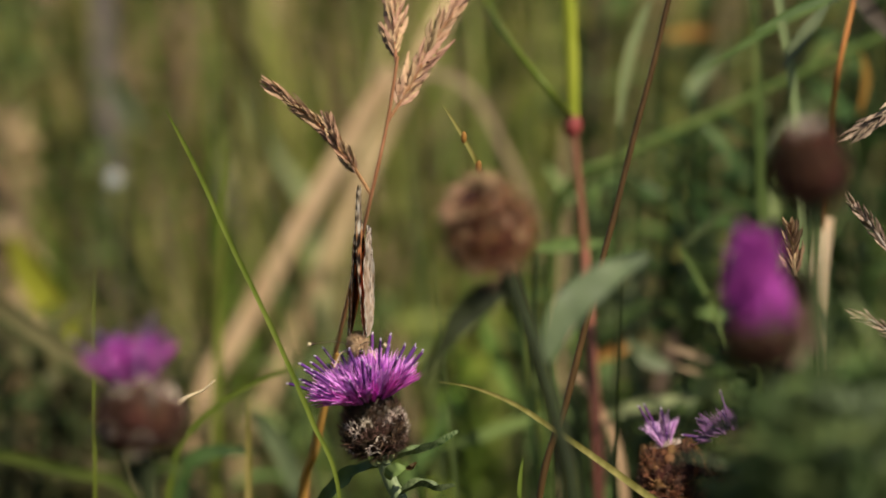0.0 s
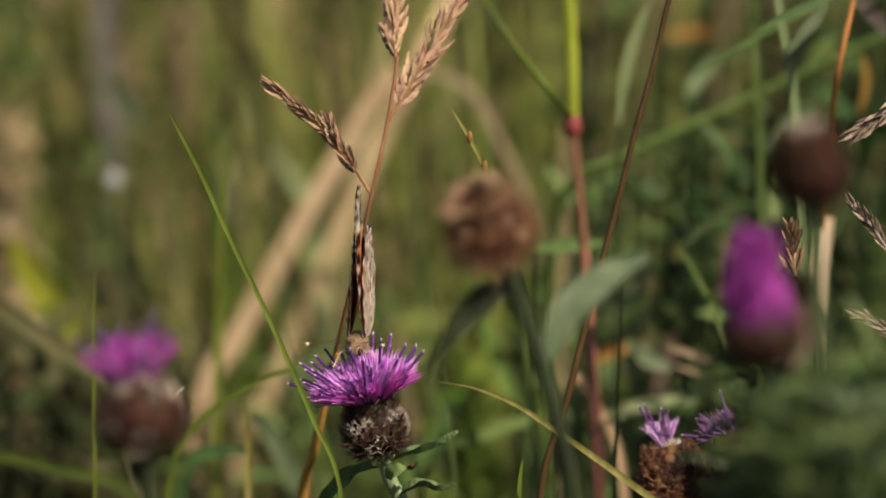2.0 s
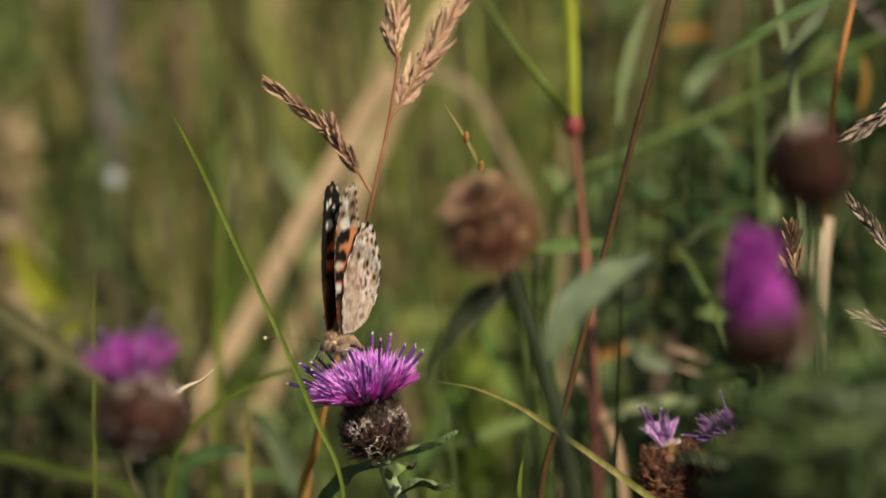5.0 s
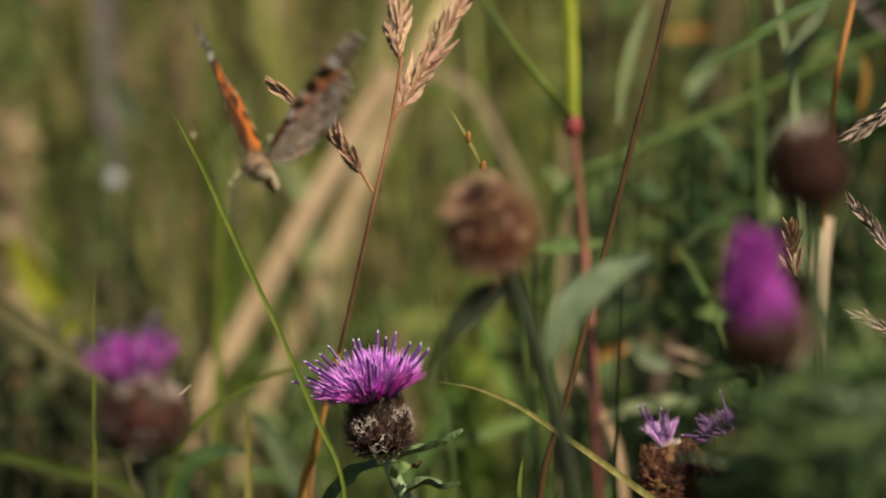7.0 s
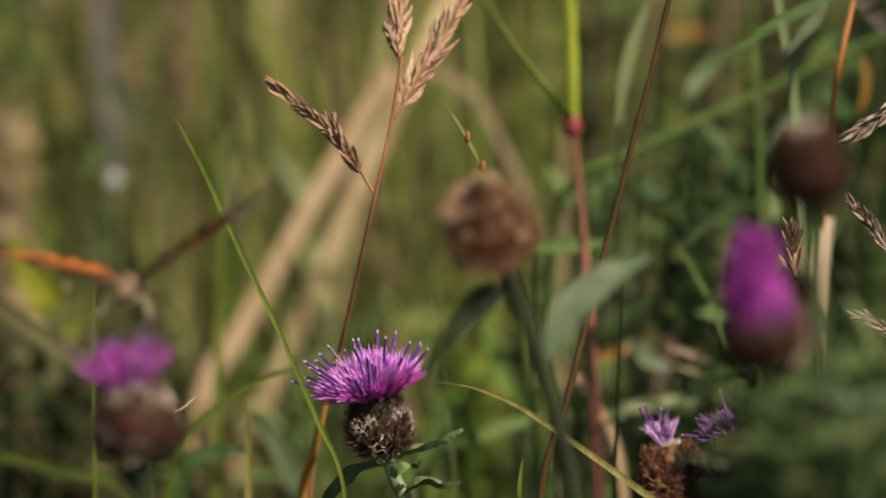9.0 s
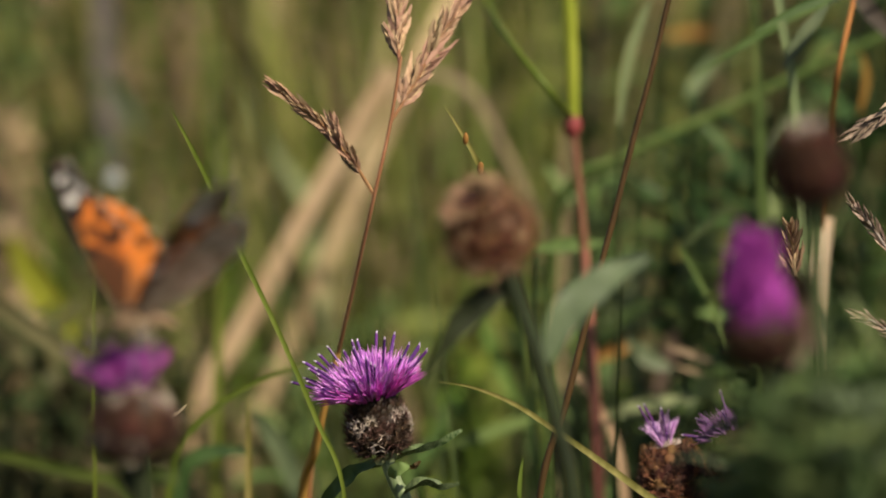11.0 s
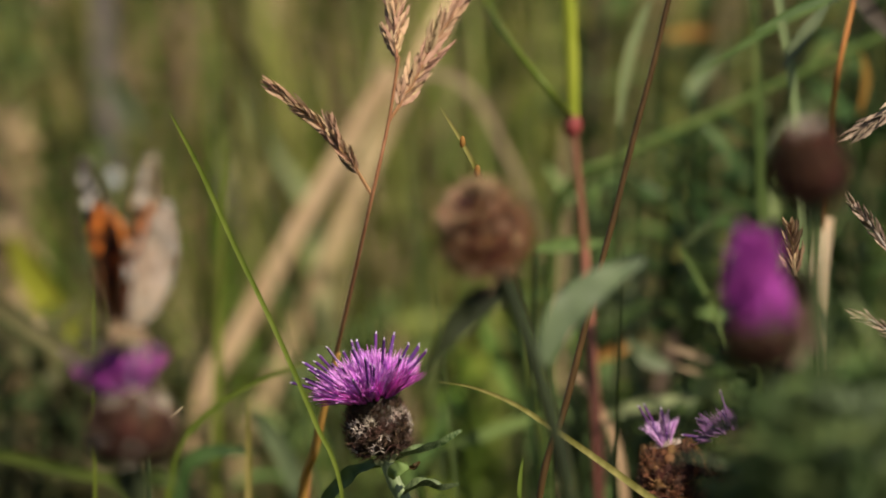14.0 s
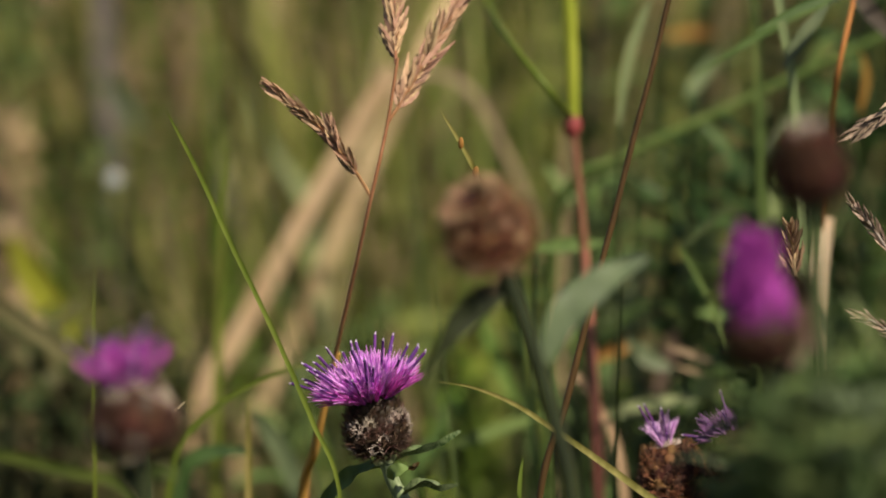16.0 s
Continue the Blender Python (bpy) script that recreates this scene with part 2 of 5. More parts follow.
def tube(bm, line, r0, r1=None, sides=8, wobble=0.0):
    """A tapered round stem along a line."""
    r1 = r0 if r1 is None else r1
    rings, n = [], len(line) - 1
    side = None
    for i, q in enumerate(line):
        t = (line[min(i + 1, n)] - line[max(i - 1, 0)]).normalized()
        if side is None:
            side = t.orthogonal().normalized()
        side = (side - t * side.dot(t)).normalized()
        up = t.cross(side)
        r = (r0 + (r1 - r0) * i / n) * (1 + wobble * noise.noise(q * 300))
        rings.append([bm.verts.new(q + (side * math.cos(a) + up * math.sin(a)) * r) for a in (2 * math.pi * k / sides for k in range(sides))])
    for a, b in zip(rings, rings[1:]):
        for k in range(sides):
            bm.faces.new((a[k], a[(k + 1) % sides], b[(k + 1) % sides], b[k]))
    bm.faces.new(rings[0][::-1])
    bm.faces.new(rings[-1])


def grassy(t):
    return min(1.0, 0.75 + t * 1.2) * (1 - t ** 2.2) ** 0.9


def leafy(t):
    return max(0.05, math.sin(math.pi * min(1, t * 0.93 + 0.05)) ** 0.75)


def band(t):
    return 1.0


def ribbon(bm, line, width, profile=grassy, face=(0, -1, 0.15), fold=0.25, thick=0.00025, twist=0.0, wave=0.0):
    """A leaf or blade: a folded strip with a keel and a thickness, turned towards face, by twist degrees from base to tip."""
    n = len(line) - 1
    rings = []
    f0 = Vector(face)
    for i, q in enumerate(line):
        u = i / n
        t = (line[min(i + 1, n)] - line[max(i - 1, 0)]).normalized()
        s = t.cross(f0)
        s = s.normalized() if s.length > 1e-5 else t.orthogonal().normalized()
        nn = s.cross(t)
        a = radians(twist * u)
        s, nn = s * math.cos(a) + nn * math.sin(a), nn * math.cos(a) - s * math.sin(a)
        w = width * 0.5 * max(profile(u), 0.03)
        wv = wave * w * math.sin(u * 19 + 1.3)
        rings.append([bm.verts.new(v) for v in (q - s * w + nn * (w * fold + wv), q, q + s * w + nn * (w * fold - wv), q - nn * thick)])
    for a, b in zip(rings, rings[1:]):
        for k in range(4):
            bm.faces.new((a[k], a[(k + 1) % 4], b[(k + 1) % 4], b[k]))
    bm.faces.new(rings[0][::-1])
    bm.faces.new(rings[-1])


def lump(bm, centre, radii, turn=None, seg=14, rings=10, rough=0.0, seed=0.0):
    """A rounded body, a little uneven."""
    m = Matrix.Translation(centre) @ (turn.to_4x4() if turn else Matrix.Identity(4)) @ Matrix.Diagonal((*radii, 1))
    made = bmesh.ops.create_uvsphere(bm, u_segments=seg, v_segments=rings, radius=1, matrix=m)
    if rough:
        c = Vector(centre)
        for v in made["verts"]:
            v.co += (v.co - c) * rough * noise.noise(v.co * 900 + Vector((seed, 0, 0)))


def single(name, line_or_lines, width, material, base, label, category, group="", profile=grassy, fold=0.25, twist=0.0, thick=0.00025, wave=0.0, face=(0, -1, 0.15)):
    """A blade of grass or a leaf that stands alone."""
    ob = thing(name, base, label, category, group)
    bm = bmesh.new()
    ribbon(bm, spline(line_or_lines, 10), width, profile, face, fold, thick, twist, wave)
    part("blade", bm, material, ob)
    return ob


def aim(at, axis, spin=0.0):
    """A pose whose z lies along axis."""
    q = Vector(axis).normalized().to_track_quat("Z", "Y")
    return Matrix.Translation(at) @ q.to_matrix().to_4x4() @ Matrix.Rotation(spin, 4, "Z")


# ---- ground ----
bm = bmesh.new()
bmesh.ops.create_grid(bm, x_segments=60, y_segments=60, size=1)
for v in bm.verts:
    d = max(abs(v.co.x), abs(v.co.y))
    s = 3.0 + 900 * max(0.0, d - 0.6) ** 3
    v.co.x, v.co.y = v.co.x * s, v.co.y * s
    v.co.z = 0.0 if d > 0.55 else 0.02 * noise.noise(v.co * 2.5) - 0.012
ground = new("ground", mesh_of("ground", bm, SOIL))
tagged(ground, "dark soil with brown plant litter under tall grass", "ground", kind="structure")


# ---- knapweed: the pieces that all heads share ----
def bract_mesh(name, dark, fringe, size=0.0019, bristle=0.0012, count=9, thin=0.00008, rise=0.45):
    """One bract: a dark shield with a comb of bristles round its upper edge. z points outwards, y up the head."""
    bm = bmesh.new()
    rim = [bm.verts.new((size * 0.42 * math.sin(a), size * 0.5 * -math.cos(a), 0.00015)) for a in (2 * math.pi * k / 8 for k in range(8))]
    top = bm.verts.new((0, size * 0.1, 0.0005))
    low = bm.verts.new((0, 0, -0.0002))
    for k in range(8):
        bm.faces.new((rim[k], rim[(k + 1) % 8], top))
        bm.faces.new((rim[(k + 1) % 8], rim[k], low))
    for k in range(count):
        a = radians(-115 + 230 * k / (count - 1))
        d = Vector((math.sin(a), math.cos(a), 0))
        s = Vector((d.y, -d.x, 0)) * thin
        p = d * size * 0.36 + Vector((0, 0, 0.0002))
        q = p + d * bristle * (1.0 + 0.35 * math.sin(k * 2.4 + 1.1)) + Vector((0, 0, bristle * rise))
        a0, a1, a2, b = bm.verts.new(p - s), bm.verts.new(p + s), bm.verts.new(p + Vector((0, 0, 0.0002))), bm.verts.new(q)
        for f in ((a0, a1, b), (a1, a2, b), (a2, a0, b)):
            bm.faces.new(f).material_index = 1
    me = mesh_of(name, bm, dark, fringe)
    return me


def floret_mesh(name, mat, length=0.0105, bend=0.15, seed=0, spread=1.0):
    """One floret: a thin tube that opens into narrow lobes."""
    rng = random.Random(seed)
    bm = bmesh.new()
    mid = length * 0.52

    def at(z):
        return Vector((bend * length * (z / length) ** 2, 0, z))
    tube(bm, [at(z) for z in (0, mid * 0.5, mid)], 0.00016, 0.00030, 5)
    for k in range(5):
        a = 2 * math.pi * k / 5 + rng.uniform(-0.4, 0.4)
        o = Vector((math.cos(a), math.sin(a), 0))
        ln = length * rng.uniform(0.36, 0.50)
        out = rng.uniform(0.10, 0.32) * spread
        line = [at(mid) + o * 0.0002, at(mid + ln * 0.5) + o * (0.0002 + ln * out * 0.4), at(mid + ln) + o * (0.0002 + ln * out)]
        ribbon(bm, line, 0.00075, lambda t: (1 - t) ** 0.6, o, 0.3, 0.00007)
    return mesh_of(name, bm, mat)


def anther_mesh(name, length=0.0125, seed=0):
    """The dark tube that stands out of a floret, with a pale forked tip."""
    bm = bmesh.new()
    c = 0.0012 * (1 if seed % 2 else -0.6)
    line = spline([(0, 0, 0), (c * 0.3, 0, length * 0.5), (c, 0, length)], 3)
    tube(bm, line, 0.00024, 0.00030, 6)
    n = len(bm.faces)
    e = line[-1]
    tube(bm, [e, e + Vector((0.0001, 0, 0.0003)), e + Vector((0.0002, 0.0001, 0.0005))], 0.00018, 0.00016, 6)
    bm.faces.ensure_lookup_table()
    for f in bm.faces[n:]:
        f.material_index = 1
    return mesh_of(name, bm, VIOLET, TIP)


BRACTS = [bract_mesh("bract", BRACT, BRISTLE, 0.0016, 0.0012, 13, 0.00005, 0.85), bract_mesh("bract", BRACT, BRISTLE_PALE, 0.0014, 0.0009, 11, 0.00010, 0.7), bract_mesh("bract", BRACT, BRACT, 0.0022, 0.0007, 8, 0.00006, 0.4)]
BRACTS_DRY = [bract_mesh("dry_bract", DRY_DARK, DRY_FUZZ, 0.0021, 0.0034, 9, 0.00005, 1.0), bract_mesh("dry_bract", DRY_DARK, DRY, 0.0021, 0.0020, 8, 0.00007, 0.8), bract_mesh("dry_bract", DRY_DARK, DRY_DARK, 0.0022, 0.0016, 9, 0.00008, 0.6), bract_mesh("dry_bract", DRY, DRY, 0.0022, 0.0016, 9, 0.00007, 0.6), bract_mesh("dry_bract", DRY_FUZZ, DRY_FUZZ, 0.0017, 0.0010, 7, 0.00008, 0.5)]
BRACTS_BROWN = [bract_mesh("brown_bract", DRY_DARK, BRISTLE, 0.0026, 0.0012, 8), bract_mesh("brown_bract", DRY_DARK, DRY, 0.0026, 0.0012, 7), bract_mesh("brown_bract", DRY_DARK, BRISTLE_PALE, 0.0024, 0.0012, 8, 0.00022)]
BRACTS_BUD = [bract_mesh("bud_bract", DRY_DARK, BRACT, 0.0024, 0.0012, 8), bract_mesh("bud_bract", DRY_DARK, DRY_DARK, 0.0024, 0.0012, 8)]
BRACTS_DARK = [bract_mesh("dark_bract", BRACT, DRY_DARK, 0.0024, 0.0013, 8)]
FLORETS = [floret_mesh("floret", PURPLE, 0.0105, 0.10, 1), floret_mesh("floret", PURPLE, 0.0112, -0.12, 2), floret_mesh("floret", PURPLE, 0.0098, 0.22, 3)]
FLORETS_RIM = [floret_mesh("rim_floret", MAGENTA, 0.0100, 0.15, 10), floret_mesh("rim_floret", MAGENTA, 0.0108, -0.1, 11)]
FLORETS_DEEP = [floret_mesh("deep_floret", PURPLE_DEEP, 0.0115, -0.1, 4, 0.6), floret_mesh("deep_floret", PURPLE_DEEP, 0.0105, -0.2, 5, 0.6)]
FLORETS_LILAC = [floret_mesh("lilac_floret", LILAC, 0.0085, 0.2, 6), floret_mesh("lilac_floret", LILAC, 0.0075, -0.25, 7)]
FLORETS_FADED = [floret_mesh("faded_floret", FADED, 0.0085, 0.2, 20), floret_mesh("faded_floret", FADED, 0.0095, -0.2, 21)]
ANTHERS = [anther_mesh("anther_tube", 0.0124, 0), anther_mesh("anther_tube", 0.0132, 1)]


def involucre(parent, base, axis, radius, height, bracts, n, mat, seed=0, pale_low=False, label=""):
    """The scaly egg under a flower, with its bracts as pieces. Returns the mesh and its pose."""
    m = aim(base, axis)
    bm = bmesh.new()
    rings = []
    prof = [(0.0, 0.30), (0.05, 0.62), (0.18, 0.88), (0.36, 1.0), (0.55, 0.97), (0.75, 0.82), (0.92, 0.66), (1.0, 0.60)]
    for h, r in prof:
        rings.append([bm.verts.new(m @ Vector((radius * r * math.cos(a), radius * r * math.sin(a), height * h))) for a in (2 * math.pi * k / 18 for k in range(18))])
    for a, b in zip(rings, rings[1:]):
        for k in range(18):
            bm.faces.new((a[k], a[(k + 1) % 18], b[(k + 1) % 18], b[k]))
    bm.faces.new(rings[0][::-1])
    bm.faces.new(rings[-1])
    head = part("flower_head", bm, mat, parent, label)
    rng = random.Random(seed)
    for i in range(n):
        h = 0.03 + 0.94 * (i + 0.5) / n
        j = 0
        while prof[j + 1][0] < h:
            j += 1
        (h0, r0), (h1, r1) = prof[j], prof[j + 1]
        r = r0 + (r1 - r0) * (h - h0) / (h1 - h0)
        a = i * 2.39996 + rng.uniform(-0.12, 0.12)
        up = Vector(((r1 - r0) * radius * math.cos(a), (r1 - r0) * radius * math.sin(a), (h1 - h0) * height)).normalized()
        rad = Vector((-math.sin(a), math.cos(a), 0))
        z = rad.cross(up) * -1
        z = z if z.dot(Vector((math.cos(a), math.sin(a), 0))) > 0 else -z
        x = up.cross(z)
        p = Vector((radius * r * math.cos(a), radius * r * math.sin(a), height * h)) + z * 0.0002
        t = Matrix((x, up, z)).transposed().to_4x4()
        t = Matrix.Translation(p) @ t @ Matrix.Rotation(radians(rng.uniform(-16, 16)), 4, "Z") @ Matrix.Rotation(radians(rng.uniform(4, 22)), 4, "X") @ Matrix.Scale(rng.uniform(0.8, 1.15), 4)
        k = (2 if h > 0.76 + 0.1 * rng.random() else 1 if 0.12 < h < 0.66 and rng.random() < 0.36 else 0) if pale_low else rng.randrange(len(bracts))
        piece("bract", bracts[min(k, len(bracts) - 1)], m @ t, head)
    return head, m


def bloom(head, m, height, radius, florets, n, spread, anthers=0, seed=0, droop=0.0, scale=1.0, lean=(0, 0, 0), name="floret", foot=0.52, dome=0.0, rim=0.0, rim_florets=None, power=2.0, tall=1.0):
    """A brush of florets on top of a head; spread: how far from the axis the outermost lean, in degrees."""
    rng = random.Random(seed)
    tilt = m.to_3x3().inverted() @ Vector(lean)
    for i in range(n + anthers):
        is_a = i >= n
        u = (i + 0.5) / n if not is_a else (i - n + 0.5) / anthers
        u = min(1, rim + (1 - rim) * u + rng.uniform(-0.04, 0.04))
        u = 0.22 + 0.70 * u if is_a else u
        phi = radians(spread) * max(0.0, u) ** 0.62 * (0.92 if is_a else 1.0)
        a = i * 2.39996 + rng.uniform(-0.2, 0.2)
        d = (Vector((math.sin(phi) * math.cos(a), math.sin(phi) * math.sin(a), math.cos(phi))) + tilt).normalized()
        r0 = radius * foot * max(0.0, u) ** 0.5
        p = Vector((r0 * math.cos(a), r0 * math.sin(a), height * (0.97 - 0.02 * u)))
        s = scale * rng.uniform(0.86, 1.1) * (1 - dome * max(0.0, u) ** power)
        t = m @ aim(p, d, a + rng.uniform(-0.5, 0.5)) @ Matrix.Scale(s, 4)
        if is_a:
            piece("anther_tube", ANTHERS[rng.randrange(2)], t @ Matrix.Scale(tall, 4), head)
        else:
            kinds = rim_florets if rim_florets and u > 0.7 + 0.25 * rng.random() else florets
            piece(name, kinds[rng.randrange(len(kinds))], t, head)


def stem_leaf(parent, line, width, mat=None, face=(0, -1, 0.3), twist=30, fold=0.3, wave=0.15, label=""):
    bm = bmesh.new()
    ribbon(bm, spline(line, 10), width, leafy, face, fold, 0.0004, twist, wave)
    return part("leaf", bm, mat or LEAF, parent, label)


def stem_part(parent, line, r0, r1, mat=None, name="stem", sides=8):
    bm = bmesh.new()
    tube(bm, spline(line, 8), r0, r1, sides, 0.1)
    return part(name, bm, mat or STEM, parent)


# ---- the knapweed in focus ----
B0 = (-0.00516, 1.16206, -0.00200)
main_flower = thing("knapweed", B0, "purple knapweed in full bloom on a dark scaly head", "flower", "knapweeds")
stem_part(main_flower, [B0, (B0[0] - 0.004, B0[1] + 0.004, 0.30), (-0.00758, 1.16179, 0.53794), (-0.00968, 1.16245, 0.54263), (-0.01179, 1.16321, 0.54805)], 0.0017, 0.0012)
hd, hm = involucre(main_flower, (-0.01179, 1.16318, 0.54784), (-0.00376, 0.00056, 0.01834), 0.0055, 0.0112, BRACTS, 190, BRACT, 3, True)
bloom(hd, hm, 0.0102, 0.0054, FLORETS, 240, 65, 30, 11, scale=0.88, dome=0.02, lean=(-0.12, -0.05, 0), rim_florets=FLORETS_RIM, tall=1.08)
stem_leaf(main_flower, [(-0.01052, 1.16299, 0.54648), (-0.00714, 1.16123, 0.54829), (-0.00336, 1.16036, 0.54929), (-0.00021, 1.15956, 0.55081), (0.00273, 1.15987, 0.55299)], 0.0021, LEAF_CURL, (0.1, -0.6, 0.8), 85, 0.9, 0.18)
stem_leaf(main_flower, [(-0.01161, 1.16586, 0.54534), (-0.01470, 1.16873, 0.54419), (-0.01791, 1.17048, 0.54227), (-0.02165, 1.17201, 0.53877), (-0.02420, 1.17164, 0.53614)], 0.0032, LEAF, (0.2, -0.6, 0.75), 25, 0.5, 0.3)
stem_leaf(main_flower, [(-0.00884, 1.16206, 0.53981), (-0.00651, 1.16032, 0.54183), (-0.00378, 1.15945, 0.54284), (-0.00094, 1.15934, 0.54201), (0.00220, 1.15848, 0.54312)], 0.0022, LEAF_CURL, (0.1, -0.7, 0.7), 70, 0.9, 0.2)
stem_leaf(main_flower, [(-0.01030, 1.16058, 0.54371), (-0.00965, 1.15876, 0.54510), (-0.00838, 1.15786, 0.54589), (-0.00692, 1.15792, 0.54631)], 0.0028, LEAF_BRIGHT, (0.1, -0.9, 0.4), 20, 0.4, 0.1, "small lime-green bract leaf")
stem_leaf(main_flower, [(-0.00713, 1.15888, 0.54593), (-0.00587, 1.15789, 0.54610), (-0.00503, 1.15807, 0.54735)], 0.0012, CULM_BROWN, (0.1, -0.9, 0.4), 60, 0.9, 0.1, "curled dry leaf tip")
stem_leaf(main_flower, [(-0.01158, 1.16308, 0.54711), (-0.01261, 1.16102, 0.54683), (-0.01323, 1.16013, 0.54762)], 0.0016, LEAF_PALE)
stem_leaf(main_flower, [(-0.01135, 1.16108, 0.54724), (-0.01008, 1.16010, 0.54742), (-0.00923, 1.15923, 0.54842)], 0.0016, LEAF_PALE)

# ---- the knapweed on which the butterfly lands second ----
B1 = (-0.04796, 1.01411, -0.00200)
left_flower = thing("knapweed", B1, "purple knapweed with a broad brown head, leaning over beside dry grass", "flower", "knapweeds")
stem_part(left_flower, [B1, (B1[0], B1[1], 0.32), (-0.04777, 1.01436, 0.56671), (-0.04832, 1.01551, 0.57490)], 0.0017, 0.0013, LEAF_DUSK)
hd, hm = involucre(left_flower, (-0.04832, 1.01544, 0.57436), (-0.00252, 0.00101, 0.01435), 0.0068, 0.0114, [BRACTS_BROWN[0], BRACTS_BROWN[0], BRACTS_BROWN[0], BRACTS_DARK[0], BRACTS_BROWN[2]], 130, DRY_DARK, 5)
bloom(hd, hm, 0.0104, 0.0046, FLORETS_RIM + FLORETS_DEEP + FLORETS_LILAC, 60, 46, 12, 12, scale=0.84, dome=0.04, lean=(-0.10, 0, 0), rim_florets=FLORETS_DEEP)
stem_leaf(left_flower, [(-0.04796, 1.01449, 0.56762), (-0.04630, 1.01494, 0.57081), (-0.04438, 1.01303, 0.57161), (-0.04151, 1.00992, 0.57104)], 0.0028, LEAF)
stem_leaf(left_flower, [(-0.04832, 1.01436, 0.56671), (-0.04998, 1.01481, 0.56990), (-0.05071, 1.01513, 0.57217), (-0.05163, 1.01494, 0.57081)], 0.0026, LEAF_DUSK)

# ---- the seed head in front ----
B2 = (0.02293, 1.02888, -0.00200)
seed_plant = thing("seeded_knapweed", B2, "dry fuzzy brown knapweed seed head on a dark green stem", "seed head", "seed heads")
# the dark green imitates the shade under the head
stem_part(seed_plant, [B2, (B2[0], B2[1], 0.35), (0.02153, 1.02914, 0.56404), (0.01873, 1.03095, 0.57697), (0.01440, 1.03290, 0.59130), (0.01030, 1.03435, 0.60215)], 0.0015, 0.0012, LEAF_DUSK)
hd, hm = involucre(seed_plant, (0.01000, 1.03445, 0.60310), (-0.00711, -0.00497, 0.01493), 0.0060, 0.0122, [BRACTS_DRY[0], BRACTS_DRY[1], BRACTS_DRY[1], BRACTS_DRY[1], BRACTS_DRY[2], BRACTS_DRY[2], BRACTS_DRY[3], BRACTS_DRY[4]], 210, DRY_DARK, 7)
bloom(hd, hm, 0.0116, 0.0062, [floret_mesh("pappus", DRY_FUZZ, 0.0034, 0.3, 8)], 120, 62, 0, 13, name="dry_floret", rim=0.45)
stem_leaf(seed_plant, [(0.01715, 1.03225, 0.58620), (0.02015, 1.03428, 0.59343), (0.02580, 1.03703, 0.59869), (0.03428, 1.03964, 0.60285)], 0.0058, LEAF_SAGE, (0.30, -0.8, 0.6), 0, 0.10)
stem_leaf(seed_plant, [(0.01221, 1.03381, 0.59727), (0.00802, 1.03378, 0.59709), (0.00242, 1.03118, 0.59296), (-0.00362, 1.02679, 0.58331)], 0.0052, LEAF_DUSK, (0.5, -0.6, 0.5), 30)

# ---- two heads at the near side ----
B3 = (0.05384, 0.96488, -0.00200)
right_flower = thing("knapweed", B3, "half-open magenta knapweed on a dark brown scaly head", "flower", "knapweeds")
stem_part(right_flower, [B3, (B3[0], B3[1], 0.35), (0.05297, 0.96537, 0.57734), (0.05017, 0.96802, 0.59621)], 0.0016, 0.0013, STEM_DARK)
hd, hm = involucre(right_flower, (0.04960, 0.96798, 0.59595), (-0.00110, 0.00063, 0.01889), 0.0056, 0.0098, BRACTS_DARK, 90, DRY_DARK, 9)
bloom(hd, hm, 0.0064, 0.0060, FLORETS_DEEP, 240, -13, 0, 14, scale=1.40, foot=0.96, dome=0.58, power=1.15)
stem_leaf(right_flower, [(0.05292, 0.97500, 0.59348), (0.05554, 0.98000, 0.59805), (0.05585, 0.98000, 0.60431), (0.05482, 0.97500, 0.61038)], 0.0054, WITHERED, (0.2, -0.9, 0.2), 15, 0.4, 0.1, "withered brown leaf behind the head")
B4 = (0.05996, 0.96488, -0.00200)
right_seed = thing("seeded_knapweed", B4, "dark round knapweed bud with a pale worn top, out of focus", "seed head", "seed heads")
stem_part(right_seed, [B4, (B4[0], B4[1], 0.35), (0.05926, 0.96610, 0.58254), (0.05778, 0.96974, 0.60850), (0.05664, 0.97163, 0.62192)], 0.0017, 0.0013, STEM_DARK)
hd, hm = involucre(right_seed, (0.05682, 0.97155, 0.62131), (-0.00116, -0.00338, 0.01185), 0.0056, 0.0112, BRACTS_BUD, 100, DRY_DARK, 11)
bloom(hd, hm, 0.0112, 0.0056, [floret_mesh("worn_pappus", BRISTLE_PALE, 0.0024, 0.3, 9)], 9, 8, 0, 15, name="dry_floret", foot=0.34)

# ---- two nearly finished heads low down ----
B5 = (0.04436, 1.19133, -0.00200)
small_flower = thing("knapweed", B5, "fading knapweed with few pale lilac florets on a brown head", "flower", "knapweeds")
stem_part(small_flower, [B5, (B5[0], B5[1], 0.35), (0.04520, 1.19133, 0.53255)], 0.0016, 0.0013)
hd, hm = involucre(small_flower, (0.04520, 1.19138, 0.53287), (-0.00259, 0.00168, 0.01197), 0.0062, 0.0118, [BRACTS_DRY[3], BRACTS_BROWN[1], BRACTS_BROWN[0]], 130, DRY_DARK, 13)
bloom(hd, hm, 0.0110, 0.0032, FLORETS_LILAC, 10, 28, 3, 16, lean=(-0.16, -0.15, 0), scale=0.98, tall=0.78, foot=0.14)
bloom(hd, hm, 0.0112, 0.0036, [floret_mesh("cream_pappus", BRISTLE_PALE, 0.0022, 0.2, 18)], 14, 50, 0, 19, name="dry_floret")
B6 = (0.05897, 1.18148, -0.00200)
small_flower_b = thing("knapweed", B6, "fading knapweed with a tuft of violet florets behind dark leaves", "flower", "knapweeds")
